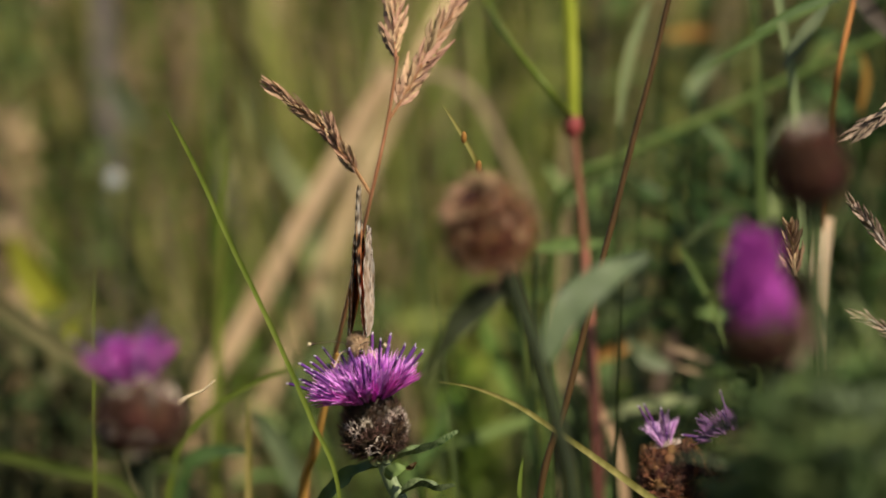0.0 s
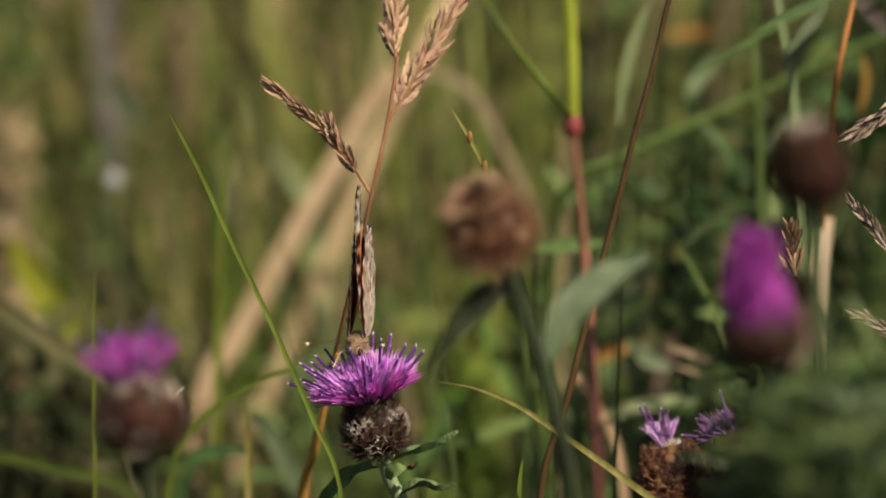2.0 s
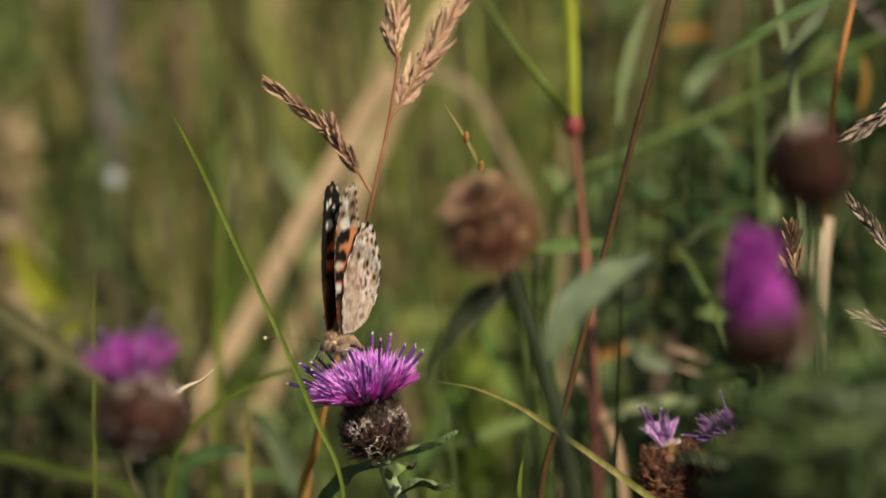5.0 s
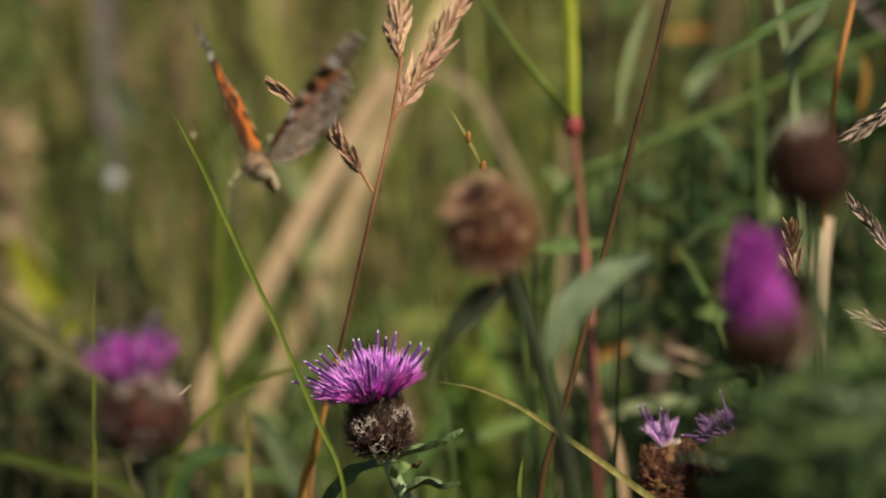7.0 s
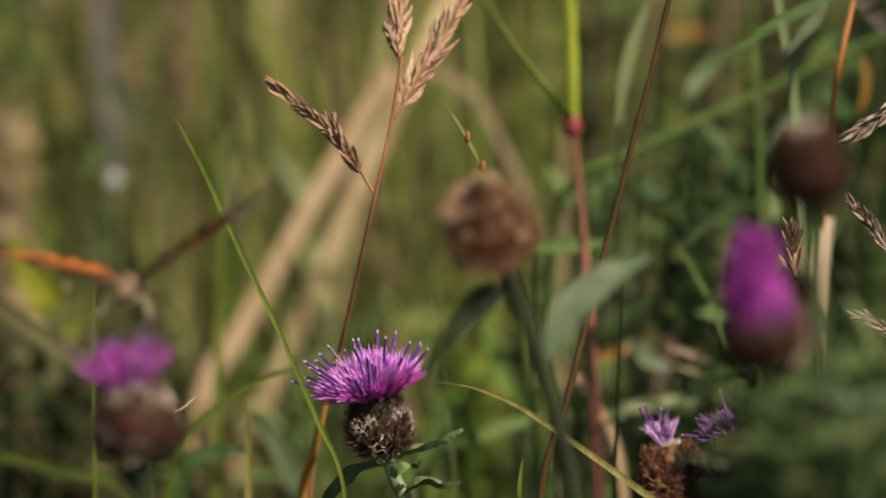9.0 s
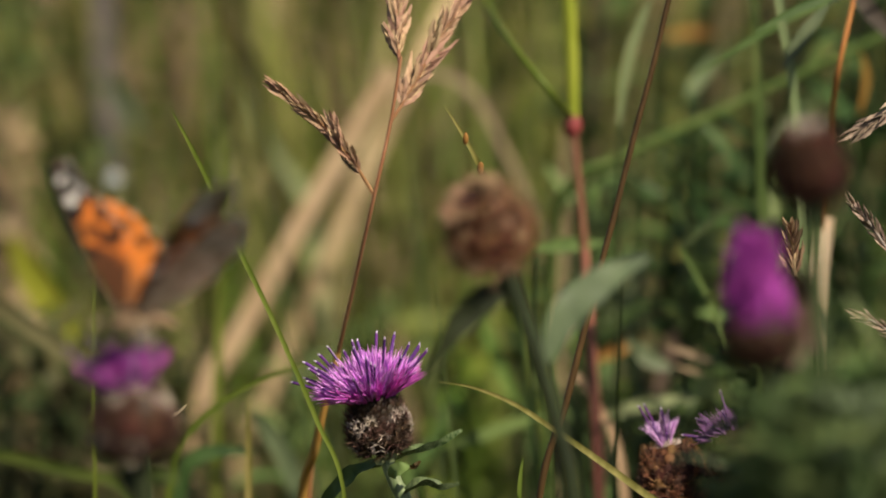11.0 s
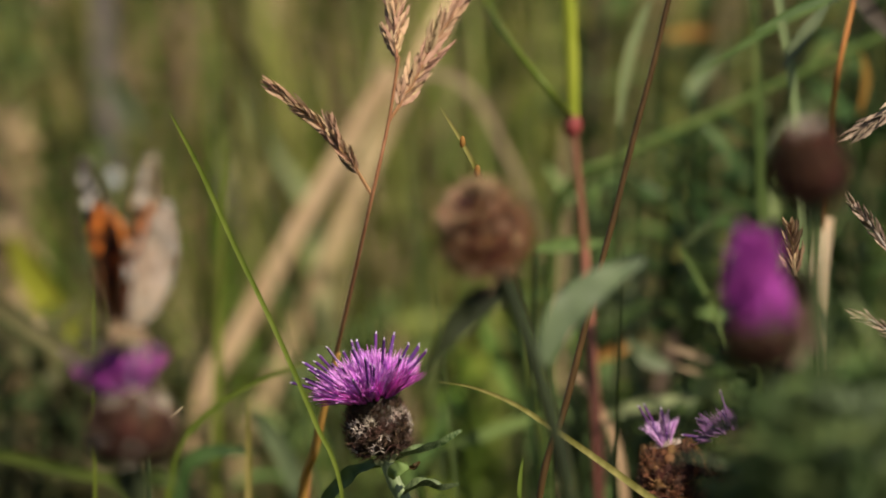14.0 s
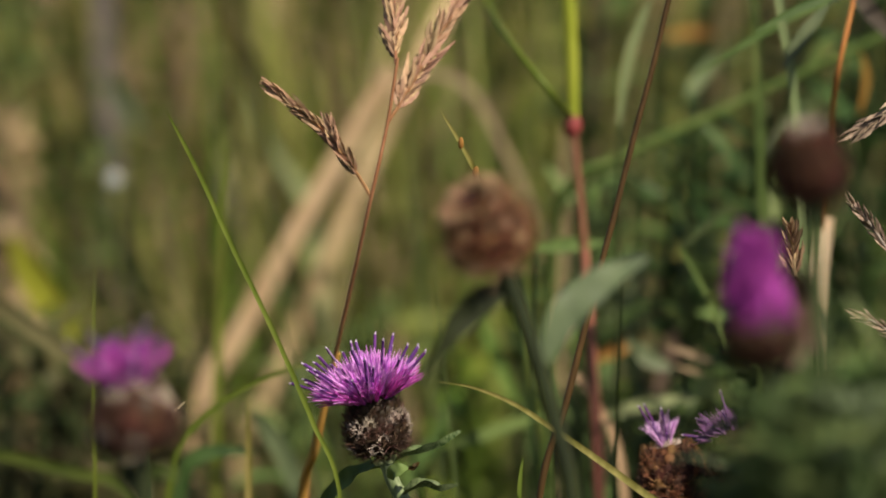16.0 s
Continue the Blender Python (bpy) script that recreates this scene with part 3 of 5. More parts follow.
stem_part(small_flower_b, [B6, (B6[0], B6[1], 0.35), (0.05897, 1.18186, 0.53699)], 0.0016, 0.0013)
hd, hm = involucre(small_flower_b, (0.05897, 1.18196, 0.53773), (-0.00428, 0.00153, 0.01092), 0.0062, 0.0120, BRACTS_DARK, 100, DRY_DARK, 15)
bloom(hd, hm, 0.0100, 0.0050, FLORETS_FADED, 20, 60, 5, 17, lean=(-0.75, -0.2, 0.1), scale=0.88, tall=0.80, foot=0.2)


# ---- grass heads ----
def spikelet_mesh(name, length=0.0072, seed=0, mat=None):
    """One spikelet: slim overlapping husks, each ending in a fine point."""
    rng = random.Random(seed)
    bm = bmesh.new()
    for k in range(5):
        sgn = 1 if k % 2 else -1
        z0 = length * 0.12 * k
        ln = length * (0.60 - 0.02 * k)
        a = sgn * rng.uniform(0.10, 0.24)
        line = [Vector((sgn * 0.00012, 0, z0)), Vector((sgn * 0.00012 + math.sin(a) * ln * 0.5, 0.0001 * sgn, z0 + ln * 0.45)), Vector((sgn * 0.0001 + math.sin(a) * ln * 0.8, 0, z0 + ln))]
        ribbon(bm, line, 0.00115, lambda t: max(0.03, math.sin(math.pi * min(1, t * 0.8 + 0.1)) ** 0.8 * (1 - t ** 3)), (sgn, rng.uniform(-0.6, 0.6), 0.2), 0.8, 0.0002)
    return mesh_of(name, bm, mat or SPIKE)


SPIKELETS = [spikelet_mesh("spikelet", 0.0066, 1), spikelet_mesh("spikelet", 0.0078, 2), spikelet_mesh("spikelet", 0.0058, 3)]
SPIKELETS_GREY = [spikelet_mesh("grey_spikelet", 0.0066, 4, SPIKE_GREY), spikelet_mesh("grey_spikelet", 0.0078, 5, SPIKE_GREY), spikelet_mesh("grey_spikelet", 0.0058, 6, SPIKE_GREY)]


def ear(parent, line, n, seed, spread=26, culm=None, start=0.0, size=1.0, kinds=SPIKELETS):
    """The ear of a grass: an axis with spikelets in alternate rows along it."""
    pts = spline(line, 12)
    bm = bmesh.new()
    tube(bm, pts, 0.00038, 0.00022, 6)
    axis = part("ear_axis", bm, culm or CULM, parent)
    rng = random.Random(seed)
    for i in range(n):
        u = start + (1 - start) * (i + 0.5) / n
        k = min(int(u * (len(pts) - 1)), len(pts) - 2)
        p = pts[k].lerp(pts[k + 1], u * (len(pts) - 1) - k)
        t = (pts[k + 1] - pts[k]).normalized()
        side = t.cross(Vector((0, -1, 0.1))).normalized() * (1 if i % 2 else -1)
        side = (side + Vector((0, -1, 0)) * rng.uniform(-0.7, 0.7)).normalized()
        a = radians(spread * rng.uniform(0.6, 1.25)) * (1 - 0.55 * u ** 3)
        d = t * math.cos(a) + side * math.sin(a)
        piece("spikelet", kinds[rng.randrange(3)], aim(p, d, rng.uniform(0, 6.28)) @ Matrix.Scale(size * rng.uniform(0.85, 1.15) * (1 - 0.25 * u), 4), axis)
    return axis


B7 = (-0.02908, 1.21502, -0.00200)
grass_a = thing("seeding_grass", B7, "dry tan grass with three seed ears on a thin reddish stalk", "grass", "seeding grasses")
stem_part(grass_a, [B7, (B7[0], B7[1], 0.30), (-0.02600, 1.21671, 0.53351), (-0.02284, 1.20884, 0.54933), (-0.01856, 1.19644, 0.56888), (-0.01322, 1.18472, 0.59329), (-0.01002, 1.18672, 0.60754), (-0.00810, 1.18843, 0.61968)], 0.00055, 0.00030, CULM)
ear(grass_a, [(-0.01322, 1.18479, 0.59382), (-0.01535, 1.18528, 0.59730), (-0.01830, 1.18392, 0.60198), (-0.02275, 1.18364, 0.60716), (-0.02696, 1.18213, 0.61077), (-0.03115, 1.18058, 0.61415)], 36, 21, 14, CULM, 0.20, size=0.88)
ear(grass_a, [(-0.01830, 1.18374, 0.60072), (-0.01956, 1.18314, 0.60358), (-0.02041, 1.18355, 0.60653)], 10, 22, 13, CULM, 0.2, size=0.85)
ear(grass_a, [(-0.01002, 1.18672, 0.60754), (-0.00664, 1.19243, 0.61225), (-0.00150, 1.19867, 0.62072), (0.00442, 1.20500, 0.62980), (0.00712, 1.20575, 0.63514)], 46, 23, 18, CULM, 0.12, size=1.15)
ear(grass_a, [(-0.00842, 1.18828, 0.61862), (-0.00878, 1.19400, 0.62337), (-0.00881, 1.19987, 0.62923), (-0.00820, 1.20575, 0.63514)], 28, 24, 17, CULM, 0.05, size=1.1)

# grass ears by the right-hand heads
B8 = (0.07128, 1.18059, -0.00200)
grass_b = thing("seeding_grass", B8, "pale dry grass ear with fine bristles", "grass", "seeding grasses")
stem_part(grass_b, [B8, (B8[0], B8[1], 0.35), (0.07171, 1.20269, 0.54152), (0.07091, 1.19584, 0.56461), (0.06843, 1.18205, 0.57429), (0.06595, 1.17278, 0.58016)], 0.0005, 0.0003, CULM_BROWN)
ear(grass_b, [(0.06595, 1.17275, 0.57995), (0.06553, 1.17334, 0.58414), (0.06500, 1.17191, 0.58839)], 20, 25, 24, SPIKE, 0.0, size=0.8)
B9 = (0.09085, 1.17075, -0.00200)
grass_c = thing("seeding_grass", B9, "thin grey-tan grass with drooping seed ears", "grass", "seeding grasses")
stem_part(grass_c, [B9, (B9[0], B9[1], 0.35), (0.09085, 1.17459, 0.55716), (0.08788, 1.17725, 0.57608), (0.08364, 1.17836, 0.58396)], 0.0008, 0.0004, GREYBROWN)
ear(grass_c, [(0.08396, 1.17829, 0.58344), (0.08064, 1.17697, 0.58844), (0.07870, 1.17533, 0.59112), (0.07667, 1.17364, 0.59348)], 16, 26, 18, GREYBROWN, 0.0, size=0.62, kinds=SPIKELETS_GREY)
ear(grass_c, [(0.08979, 1.17577, 0.56557), (0.08434, 1.17424, 0.56903), (0.08050, 1.17256, 0.57143), (0.07772, 1.17073, 0.57277)], 16, 27, 18, GREYBROWN, 0.0, size=0.62, kinds=SPIKELETS_GREY)
ear(grass_c, [(0.09124, 1.18798, 0.61651), (0.08555, 1.18220, 0.61129), (0.08236, 1.18189, 0.60908), (0.07918, 1.18159, 0.60698)], 16, 28, 16, SPIKE_GREY, 0.0, size=0.9, kinds=SPIKELETS_GREY)
stem_part(grass_c, [(0.09085, 1.17459, 0.55716), (0.09228, 1.18101, 0.58842), (0.09124, 1.18798, 0.61651)], 0.0006, 0.0004, GREYBROWN)

# ---- single stems and blades that can be told apart ----
green_blade = single("wild_grass", [(-0.01662, 1.15304, -0.00200), (-0.01882, 1.15460, 0.54326), (-0.02340, 1.15550, 0.55498), (-0.02757, 1.15650, 0.56487), (-0.03279, 1.15780, 0.57629), (-0.03810, 1.15900, 0.58709), (-0.04473, 1.15960, 0.60185), (-0.05076, 1.15850, 0.61373)], 0.00088, BLADE, (-0.01662, 1.15304, -0.00200),
    "slim bright green blade of grass, arching up", "grass", "single blades", fold=0.4, profile=lambda t: min(1.0, 0.7 + t) * (1 - t ** 18))
thin_blade = single("wild_grass", [(0.02843, 1.35768, -0.00200), (0.02843, 1.35896, 0.50382), (0.02426, 1.34172, 0.52481), (0.01884, 1.30463, 0.54834), (0.01349, 1.23739, 0.57283), (0.00810, 1.18509, 0.59593), (0.00658, 1.18062, 0.60004), (0.00360, 1.17940, 0.60575), (-0.00042, 1.17830, 0.61228)], 0.0010, BLADE_YELLOW, (0.01284, 1.17075, -0.00200),
    "thin yellow-green blade tip with orange flecks behind a seed head", "grass", "single blades", fold=0.4, profile=lambda t: min(1.0, 0.7 + t) * (1 - t ** 9))
single("wild_grass", [(0.09518, 1.14558, -0.00200), (0.06637, 1.14962, 0.52320), (0.03839, 1.15815, 0.54073), (0.02900, 1.16107, 0.54714), (0.02063, 1.16384, 0.55253), (0.01276, 1.16651, 0.55710), (0.00539, 1.16888, 0.55960), (-0.00095, 1.17100, 0.56032)], 0.0014, BLADE_YELLOW, (0.09518, 1.14558, -0.00200),
    "arching blade turning yellow, with a pale tip", "grass", "single blades", fold=0.35)
for q, r in (((0.00392, 1.17850, 0.60552), 0.0008), ((0.00668, 1.17900, 0.59969), 0.0009)):
    bm = bmesh.new()
    lump(bm, q, (r * 0.7, r * 0.6, r * 1.5), seg=8, rings=6, rough=0.2)
    part("fleck", bm, ORANGE_LEAF, thin_blade, "orange rust fleck")
brown_stalk = thing("dry_stalk", (0.01503, 1.17537, -0.00200), "bare brown grass stalk, slanting", "grass", "bare stalks")
stem_part(brown_stalk, [(0.01503, 1.17537, -0.00200), (0.01823, 1.17686, 0.53735), (0.02302, 1.17923, 0.55424), (0.02729, 1.18161, 0.57113), (0.03006, 1.18309, 0.58168), (0.03208, 1.18413, 0.58907), (0.03581, 1.18620, 0.60385), (0.04008, 1.18843, 0.61968), (0.04327, 1.19036, 0.63340)], 0.0007, 0.00052, CULM_BROWN)

B10 = (0.03374, 1.27897, -0.00200)
red_plant = thing("reed_stem", B10, "jointed stem, yellow-green above a red node and dull red below", "plant stem", "bare stalks")
stem_part(red_plant, [B10, (B10[0], B10[1], 0.3), (0.03200, 1.28026, 0.51867), (0.03061, 1.28414, 0.54623), (0.02899, 1.28736, 0.56919)], 0.0014, 0.0010, RED)
stem_part(red_plant, [(0.02899, 1.28736, 0.56919), (0.02800, 1.28890, 0.58050), (0.02690, 1.29059, 0.59215)], 0.0009, 0.0008, RED_DULL, "upper_stem")
bm = bmesh.new()
lump(bm, (0.02667, 1.29085, 0.59399), (0.0019, 0.0019, 0.0026), rough=0.1)
part("node", bm, NODE, red_plant, "crimson swollen node")
stem_part(red_plant, [(0.02667, 1.29088, 0.59422), (0.02644, 1.29253, 0.60593), (0.02574, 1.29446, 0.61971), (0.02505, 1.29576, 0.62890)], 0.0014, 0.0016, LIME, "sheath")
stem_part(red_plant, [(0.02620, 1.29116, 0.59617), (0.02164, 1.26199, 0.60421), (0.01490, 1.26815, 0.61208), (0.00895, 1.31438, 0.61771), (0.00718, 1.31504, 0.62237)], 0.0007, 0.0006, BLADE, "side_shoot")

B11 = (-0.02321, 1.22440, -0.00200)
orange_stalk = thing("dry_stalk", B11, "dry orange-brown stalk beside the knapweed stem", "grass", "bare stalks")
stem_part(orange_stalk, [B11, (-0.02743, 1.21622, 0.53002), (-0.02491, 1.20762, 0.54067), (-0.02307, 1.20375, 0.54907), (-0.02017, 1.20139, 0.56100)], 0.0011, 0.0006, CULM_ORANGE)
orange_stalk_b = thing("dry_stalk", (0.07723, 1.29865, -0.00200), "thin orange stalk among green leaves", "grass", "bare stalks")
stem_part(orange_stalk_b, [(0.07723, 1.29865, -0.00200), (0.07700, 1.29467, 0.54929), (0.07745, 1.28801, 0.57378), (0.07687, 1.25073, 0.59590), (0.07689, 1.22775, 0.61205), (0.07975, 1.22959, 0.62513), (0.08052, 1.23035, 0.63059)], 0.0006, 0.0005, CULM_ORANGE)

single("wild_grass", [(-0.05396, 1.22978, -0.00200), (-0.05307, 1.23203, 0.53474), (-0.04783, 1.23312, 0.54247), (-0.03947, 1.23397, 0.54854), (-0.03055, 1.23451, 0.55241), (-0.02219, 1.23478, 0.55428)], 0.0016, BLADE, (-0.05396, 1.22978, -0.00200), "curved green blade leaning over", "grass", "single blades")
single("wild_grass", [(-0.06730, 1.20519, -0.00200), (-0.06730, 1.20762, 0.54067), (-0.06752, 1.21066, 0.56231), (-0.06730, 1.21279, 0.57746)], 0.0008, BLADE, (-0.06730, 1.20519, -0.00200), "upright thin green blade of grass", "grass", "single blades")
single("wild_grass", [(-0.04901, 1.33800, -0.00200), (-0.04852, 1.34138, 0.52241), (-0.04755, 1.34611, 0.55604), (-0.04658, 1.35083, 0.58967)], 0.0022, BLADE, (-0.04901, 1.33800, -0.00200), "upright soft green blade", "grass", "single blades")
single("wild_grass", [(-0.03866, 1.23962, -0.00200), (-0.03866, 1.24118, 0.52801), (-0.03866, 1.24369, 0.54582)], 0.0016, BLADE_YELLOW, (-0.03866, 1.23962, -0.00200), "short yellowish blade of grass", "grass", "single blades")
single("wild_grass", [(0.01422, 1.17075, -0.00200), (0.01443, 1.17223, 0.54034), (0.01507, 1.17300, 0.54581)], 0.0010, BLADE, (0.01422, 1.17075, -0.00200), "short green tip of a grass blade", "grass", "single blades")

# the loose straw leaf that swings in the wind
B12 = (-0.05403, 1.14702, -0.00200)
straw_tip = thing("dry_grass", B12, "curled pale straw leaf tip swinging in the breeze", "grass", "straw leaves")
stem_part(straw_tip, [B12, (B12[0], B12[1], 0.40), (-0.05403, 1.14731, 0.54269), (-0.05445, 1.14847, 0.55092), (-0.05549, 1.14927, 0.55658)], 0.0006, 0.0005, STEM_DARK)
bm = bmesh.new()
ribbon(bm, spline([(-0.06068, 1.14927, 0.55658), (-0.05705, 1.14940, 0.55751), (-0.05362, 1.14961, 0.55905), (-0.05060, 1.14992, 0.56121), (-0.04769, 1.15010, 0.56255), (-0.04562, 1.15038, 0.56451)], 10), 0.0017, grassy, (0.1, -0.7, 0.7), 0.3, 0.0002, 50)
straw_blade = part("blade", bm, STRAW_PALE, straw_tip)

# ---- broad soft leaves behind ----
def broad(line, width, mat, label, cat="leaf", group="leaves behind", profile=band, name="wild_grass", twist=20, fold=0.25, arch=0.0):
    """A leaf behind the flowers; one that does not rise from the ground itself hangs on a thin stalk that does."""
    p = (max if arch else min)(line[0], line[-1], key=lambda q: q[2])
    base = (p[0], p[1], p[2]) if p[2] < 0.02 else (p[0] + arch, p[1] + 0.02, 0.0)
    ob = single(name, line, width, mat, base, label, cat, group, profile, fold, twist)
    if p[2] >= 0.02:
        stem_part(ob, [base, (p[0] + arch, p[1] + 0.02, p[2] * 0.6), (p[0] + arch * 0.6, p[1] + 0.01, p[2] * (1.01 if arch else 0.9)), p], 0.0006, 0.0004, STEM_DARK, "stalk", 6)
    return ob


broad([(-0.06172, 1.43639, -0.00200), (-0.05495, 1.44110, 0.51341), (-0.04675, 1.44309, 0.52759), (-0.03698, 1.44554, 0.54500), (-0.02526, 1.44835, 0.56499), (-0.01550, 1.45061, 0.58111), (-0.01094, 1.45152, 0.58756)], 0.0048, STRAW, "broad straw-coloured dry leaf leaning across", group="straw leaves")
broad([(-0.05342, 1.49504, -0.00200), (-0.04867, 1.49825, 0.48892), (-0.04149, 1.50051, 0.50503), (-0.03552, 1.50230, 0.51778), (-0.02495, 1.50579, 0.54262), (-0.01478, 1.50881, 0.56410), (-0.00664, 1.51108, 0.58021), (0.00220, 1.53344, 0.59566), (0.00907, 1.53535, 0.60926)], 0.0040, STRAW, "narrow straw-coloured dry leaf behind another", group="straw leaves")
broad([(-0.01241, 1.47127, 0.58442), (-0.00449, 1.47131, 0.58468), (0.00211, 1.47116, 0.58363), (0.00713, 1.47061, 0.57971), (0.01426, 1.46883, 0.56703), (0.02059, 1.46690, 0.55330), (0.02653, 1.46415, 0.53370), (0.02983, 1.45606, -0.00200)], 0.0020, STRAW_DIM, "bent dry straw leaf, folded over at the top", group="straw leaves", twist=60)
broad([(-0.07313, 1.45606, -0.00200), (-0.08171, 1.46194, 0.51801), (-0.08501, 1.46277, 0.52389), (-0.09029, 1.46369, 0.53043), (-0.09623, 1.46488, 0.53893), (-0.10059, 1.46607, 0.54742)], 0.0084, YELLOW_LEAF, "broad yellow-green leaf tip in sunlight", profile=lambda t: 0.15 if t < 0.34 else leafy((t - 0.34) * 1.5))
broad([(-0.05669, 1.33701, -0.00200), (-0.06924, 1.33500, 0.53202), (-0.07769, 1.33600, 0.53797), (-0.08734, 1.33700, 0.54452), (-0.09699, 1.33800, 0.55230)], 0.0032, G_DULL, "dull tan grass leaf, slanting")
broad([(-0.04286, 1.29865, -0.00200), (-0.06405, 1.29993, 0.51488), (-0.07818, 1.30070, 0.52036), (-0.09230, 1.30119, 0.52385), (-0.09937, 1.30127, 0.52444)], 0.0026, G_GREEN, "olive-green blade lying low")
broad([(-0.02697, 1.32783, -0.00200), (-0.03058, 1.32947, 0.50953), (-0.03359, 1.33068, 0.51812), (-0.03781, 1.33160, 0.52468), (-0.04142, 1.33210, 0.52825)], 0.0044, LEAF_MID, "pale green leaf bent over", profile=leafy)
broad([(-0.05612, 1.27865, -0.00200), (-0.05264, 1.28107, 0.52441), (-0.04684, 1.28156, 0.52785), (-0.03873, 1.28152, 0.52762)], 0.0034, LEAF_DARK, "short dark green leaf low in the grass", profile=leafy)
broad([(0.07606, 1.27865, -0.00200), (0.07641, 1.28462, 0.54967), (0.07722, 1.28640, 0.56230), (0.07885, 1.28825, 0.57550)], 0.0032, STRAW_PALE, "pale straw stalk standing upright", group="straw leaves")
slant = thing("leafy_herb", (0.03225, 1.28881, -0.00200), "long green stem running aslant behind the leaves", "plant", "leafy herbs")
stem_part(slant, [(0.03373, 1.34784, -0.00200), (0.02334, 1.35532, 0.54977), (0.02741, 1.34872, 0.57466), (0.04003, 1.34962, 0.58103), (0.06259, 1.35107, 0.59136), (0.08455, 1.35249, 0.60145), (0.10383, 1.35370, 0.61009)], 0.0012, 0.0010, LEAF_SLANT)
stem_leaf(slant, [(0.05531, 1.35060, 0.58799), (0.05956, 1.34999, 0.58367), (0.06259, 1.34914, 0.57766)], 0.0026, LEAF)
stem_leaf(slant, [(0.07836, 1.35208, 0.59856), (0.08079, 1.35269, 0.60289), (0.08564, 1.35320, 0.60649)], 0.0026, LEAF)
broad([(0.05085, 1.26500, 0.60749), (0.05745, 1.26600, 0.61172), (0.06372, 1.26700, 0.61538), (0.07112, 1.26800, 0.61949), (0.08025, 1.26900, 0.62282)], 0.0019, LEAF_SLANT, "narrow dark green leaf with a pointed tip", profile=lambda t: min(1.0, 0.12 + 1.6 * t), arch=0.03)
broad([(0.06085, 1.22600, 0.62050), (0.06900, 1.22800, 0.62450), (0.07651, 1.23000, 0.62760), (0.08300, 1.23300, 0.63300)], 0.0018, LEAF_SLANT, "green stem leaf arching up", profile=leafy, arch=0.03)
broad([(0.05338, 1.38000, 0.59000), (0.05650, 1.38100, 0.59380), (0.06050, 1.38200, 0.59860)], 0.0034, LEAF_MID, "small pale leaf caught by the sun", profile=leafy)
broad([(0.06648, 1.29000, 0.20000), (0.06648, 1.29000, 0.58285), (0.06557, 1.29100, 0.59686), (0.06431, 1.29200, 0.61084), (0.06308, 1.29300, 0.62300)], 0.0012, LEAF, "slim green stem standing in shade")
broad([(0.08814, 1.33000, 0.59212), (0.08963, 1.33100, 0.59933), (0.08860, 1.33200, 0.60500)], 0.0016, ORANGE_LEAF, "small yellow-orange withered leaf", profile=leafy)
broad([(0.06700, 1.23900, 0.61200), (0.07125, 1.24000, 0.61847), (0.07621, 1.24200, 0.62420)], 0.0028, LEAF_SAGE, "sage-green leaf held out from its stem", profile=leafy, arch=0.03)
broad([(0.07091, 1.22947, -0.00200), (0.07135, 1.23816, 0.57835), (0.06979, 1.24142, 0.60154), (0.06868, 1.24282, 0.61147), (0.06701, 1.24406, 0.62031), (0.06589, 1.24530, 0.62914)], 0.0019, LEAF_PALE, "pale green stem behind the round bud")
broad([(0.06892, 1.30816, -0.00200), (0.06738, 1.31608, 0.55797), (0.06655, 1.32021, 0.58734), (0.06572, 1.32434, 0.61670)], 0.0014, LEAF, "slim upright soft green stem")
broad([(0.05100, 1.47500, 0.59260), (0.05652, 1.48000, 0.59320), (0.06000, 1.48200, 0.59310), (0.06380, 1.48000, 0.59270)], 0.0022, ORANGE_LEAF, "dry orange-tan leaf lying across", profile=leafy, group="straw leaves")
broad([(0.03631, 1.30000, 0.59300), (0.03779, 1.30100, 0.60390), (0.04009, 1.30200, 0.61210), (0.04300, 1.30300, 0.61900)], 0.0024, LEAF_PALE, "whitish green leaf standing up", profile=leafy)
broad([(0.03274, 1.31212, 0.52978), (0.03986, 1.31242, 0.53189), (0.04698, 1.31258, 0.53307), (0.05409, 1.31270, 0.53389)], 0.0030, LEAF_PALE, "pale green leaf lying nearly flat", profile=leafy)
broad([(0.03089, 1.36316, 0.53369), (0.03766, 1.36354, 0.53637), (0.04505, 1.36402, 0.53978)], 0.0032, ORANGE_LEAF, "orange withered leaf among green stems", profile=leafy)
broad([(0.00200, 1.37701, -0.00200), (0.00762, 1.38465, 0.54292), (0.01199, 1.38292, 0.53055), (0.01673, 1.38144, 0.52004)][1:], 0.0028, G_GREEN, "dull green leaf hanging down among stems", profile=leafy)
broad([(0.04446, 1.40338, 0.53243), (0.05205, 1.40306, 0.53017), (0.05965, 1.40258, 0.52679)], 0.0034, G_DULL, "withered tan leaf among green stems", profile=leafy)
broad([(0.00012, 1.31126, 0.52367), (0.00783, 1.31159, 0.52602), (0.01613, 1.31199, 0.52884), (0.02266, 1.31220, 0.53036)], 0.0030, LEAF, "dark green leaf stretched out sideways", profile=leafy)
broad([(-0.01157, 1.35734, -0.00200), (-0.00788, 1.35939, 0.50687), (-0.00172, 1.36076, 0.51662), (0.00197, 1.36213, 0.52637)], 0.0034, LEAF_GREEN, "green leaf standing behind the knapweed", profile=leafy)
broad([(-0.02029, 1.56151, 0.50792), (-0.00902, 1.56209, 0.51210), (0.00648, 1.56217, 0.51266)], 0.0034, G_OLIVE, "olive withered leaf lying across grass", profile=leafy)
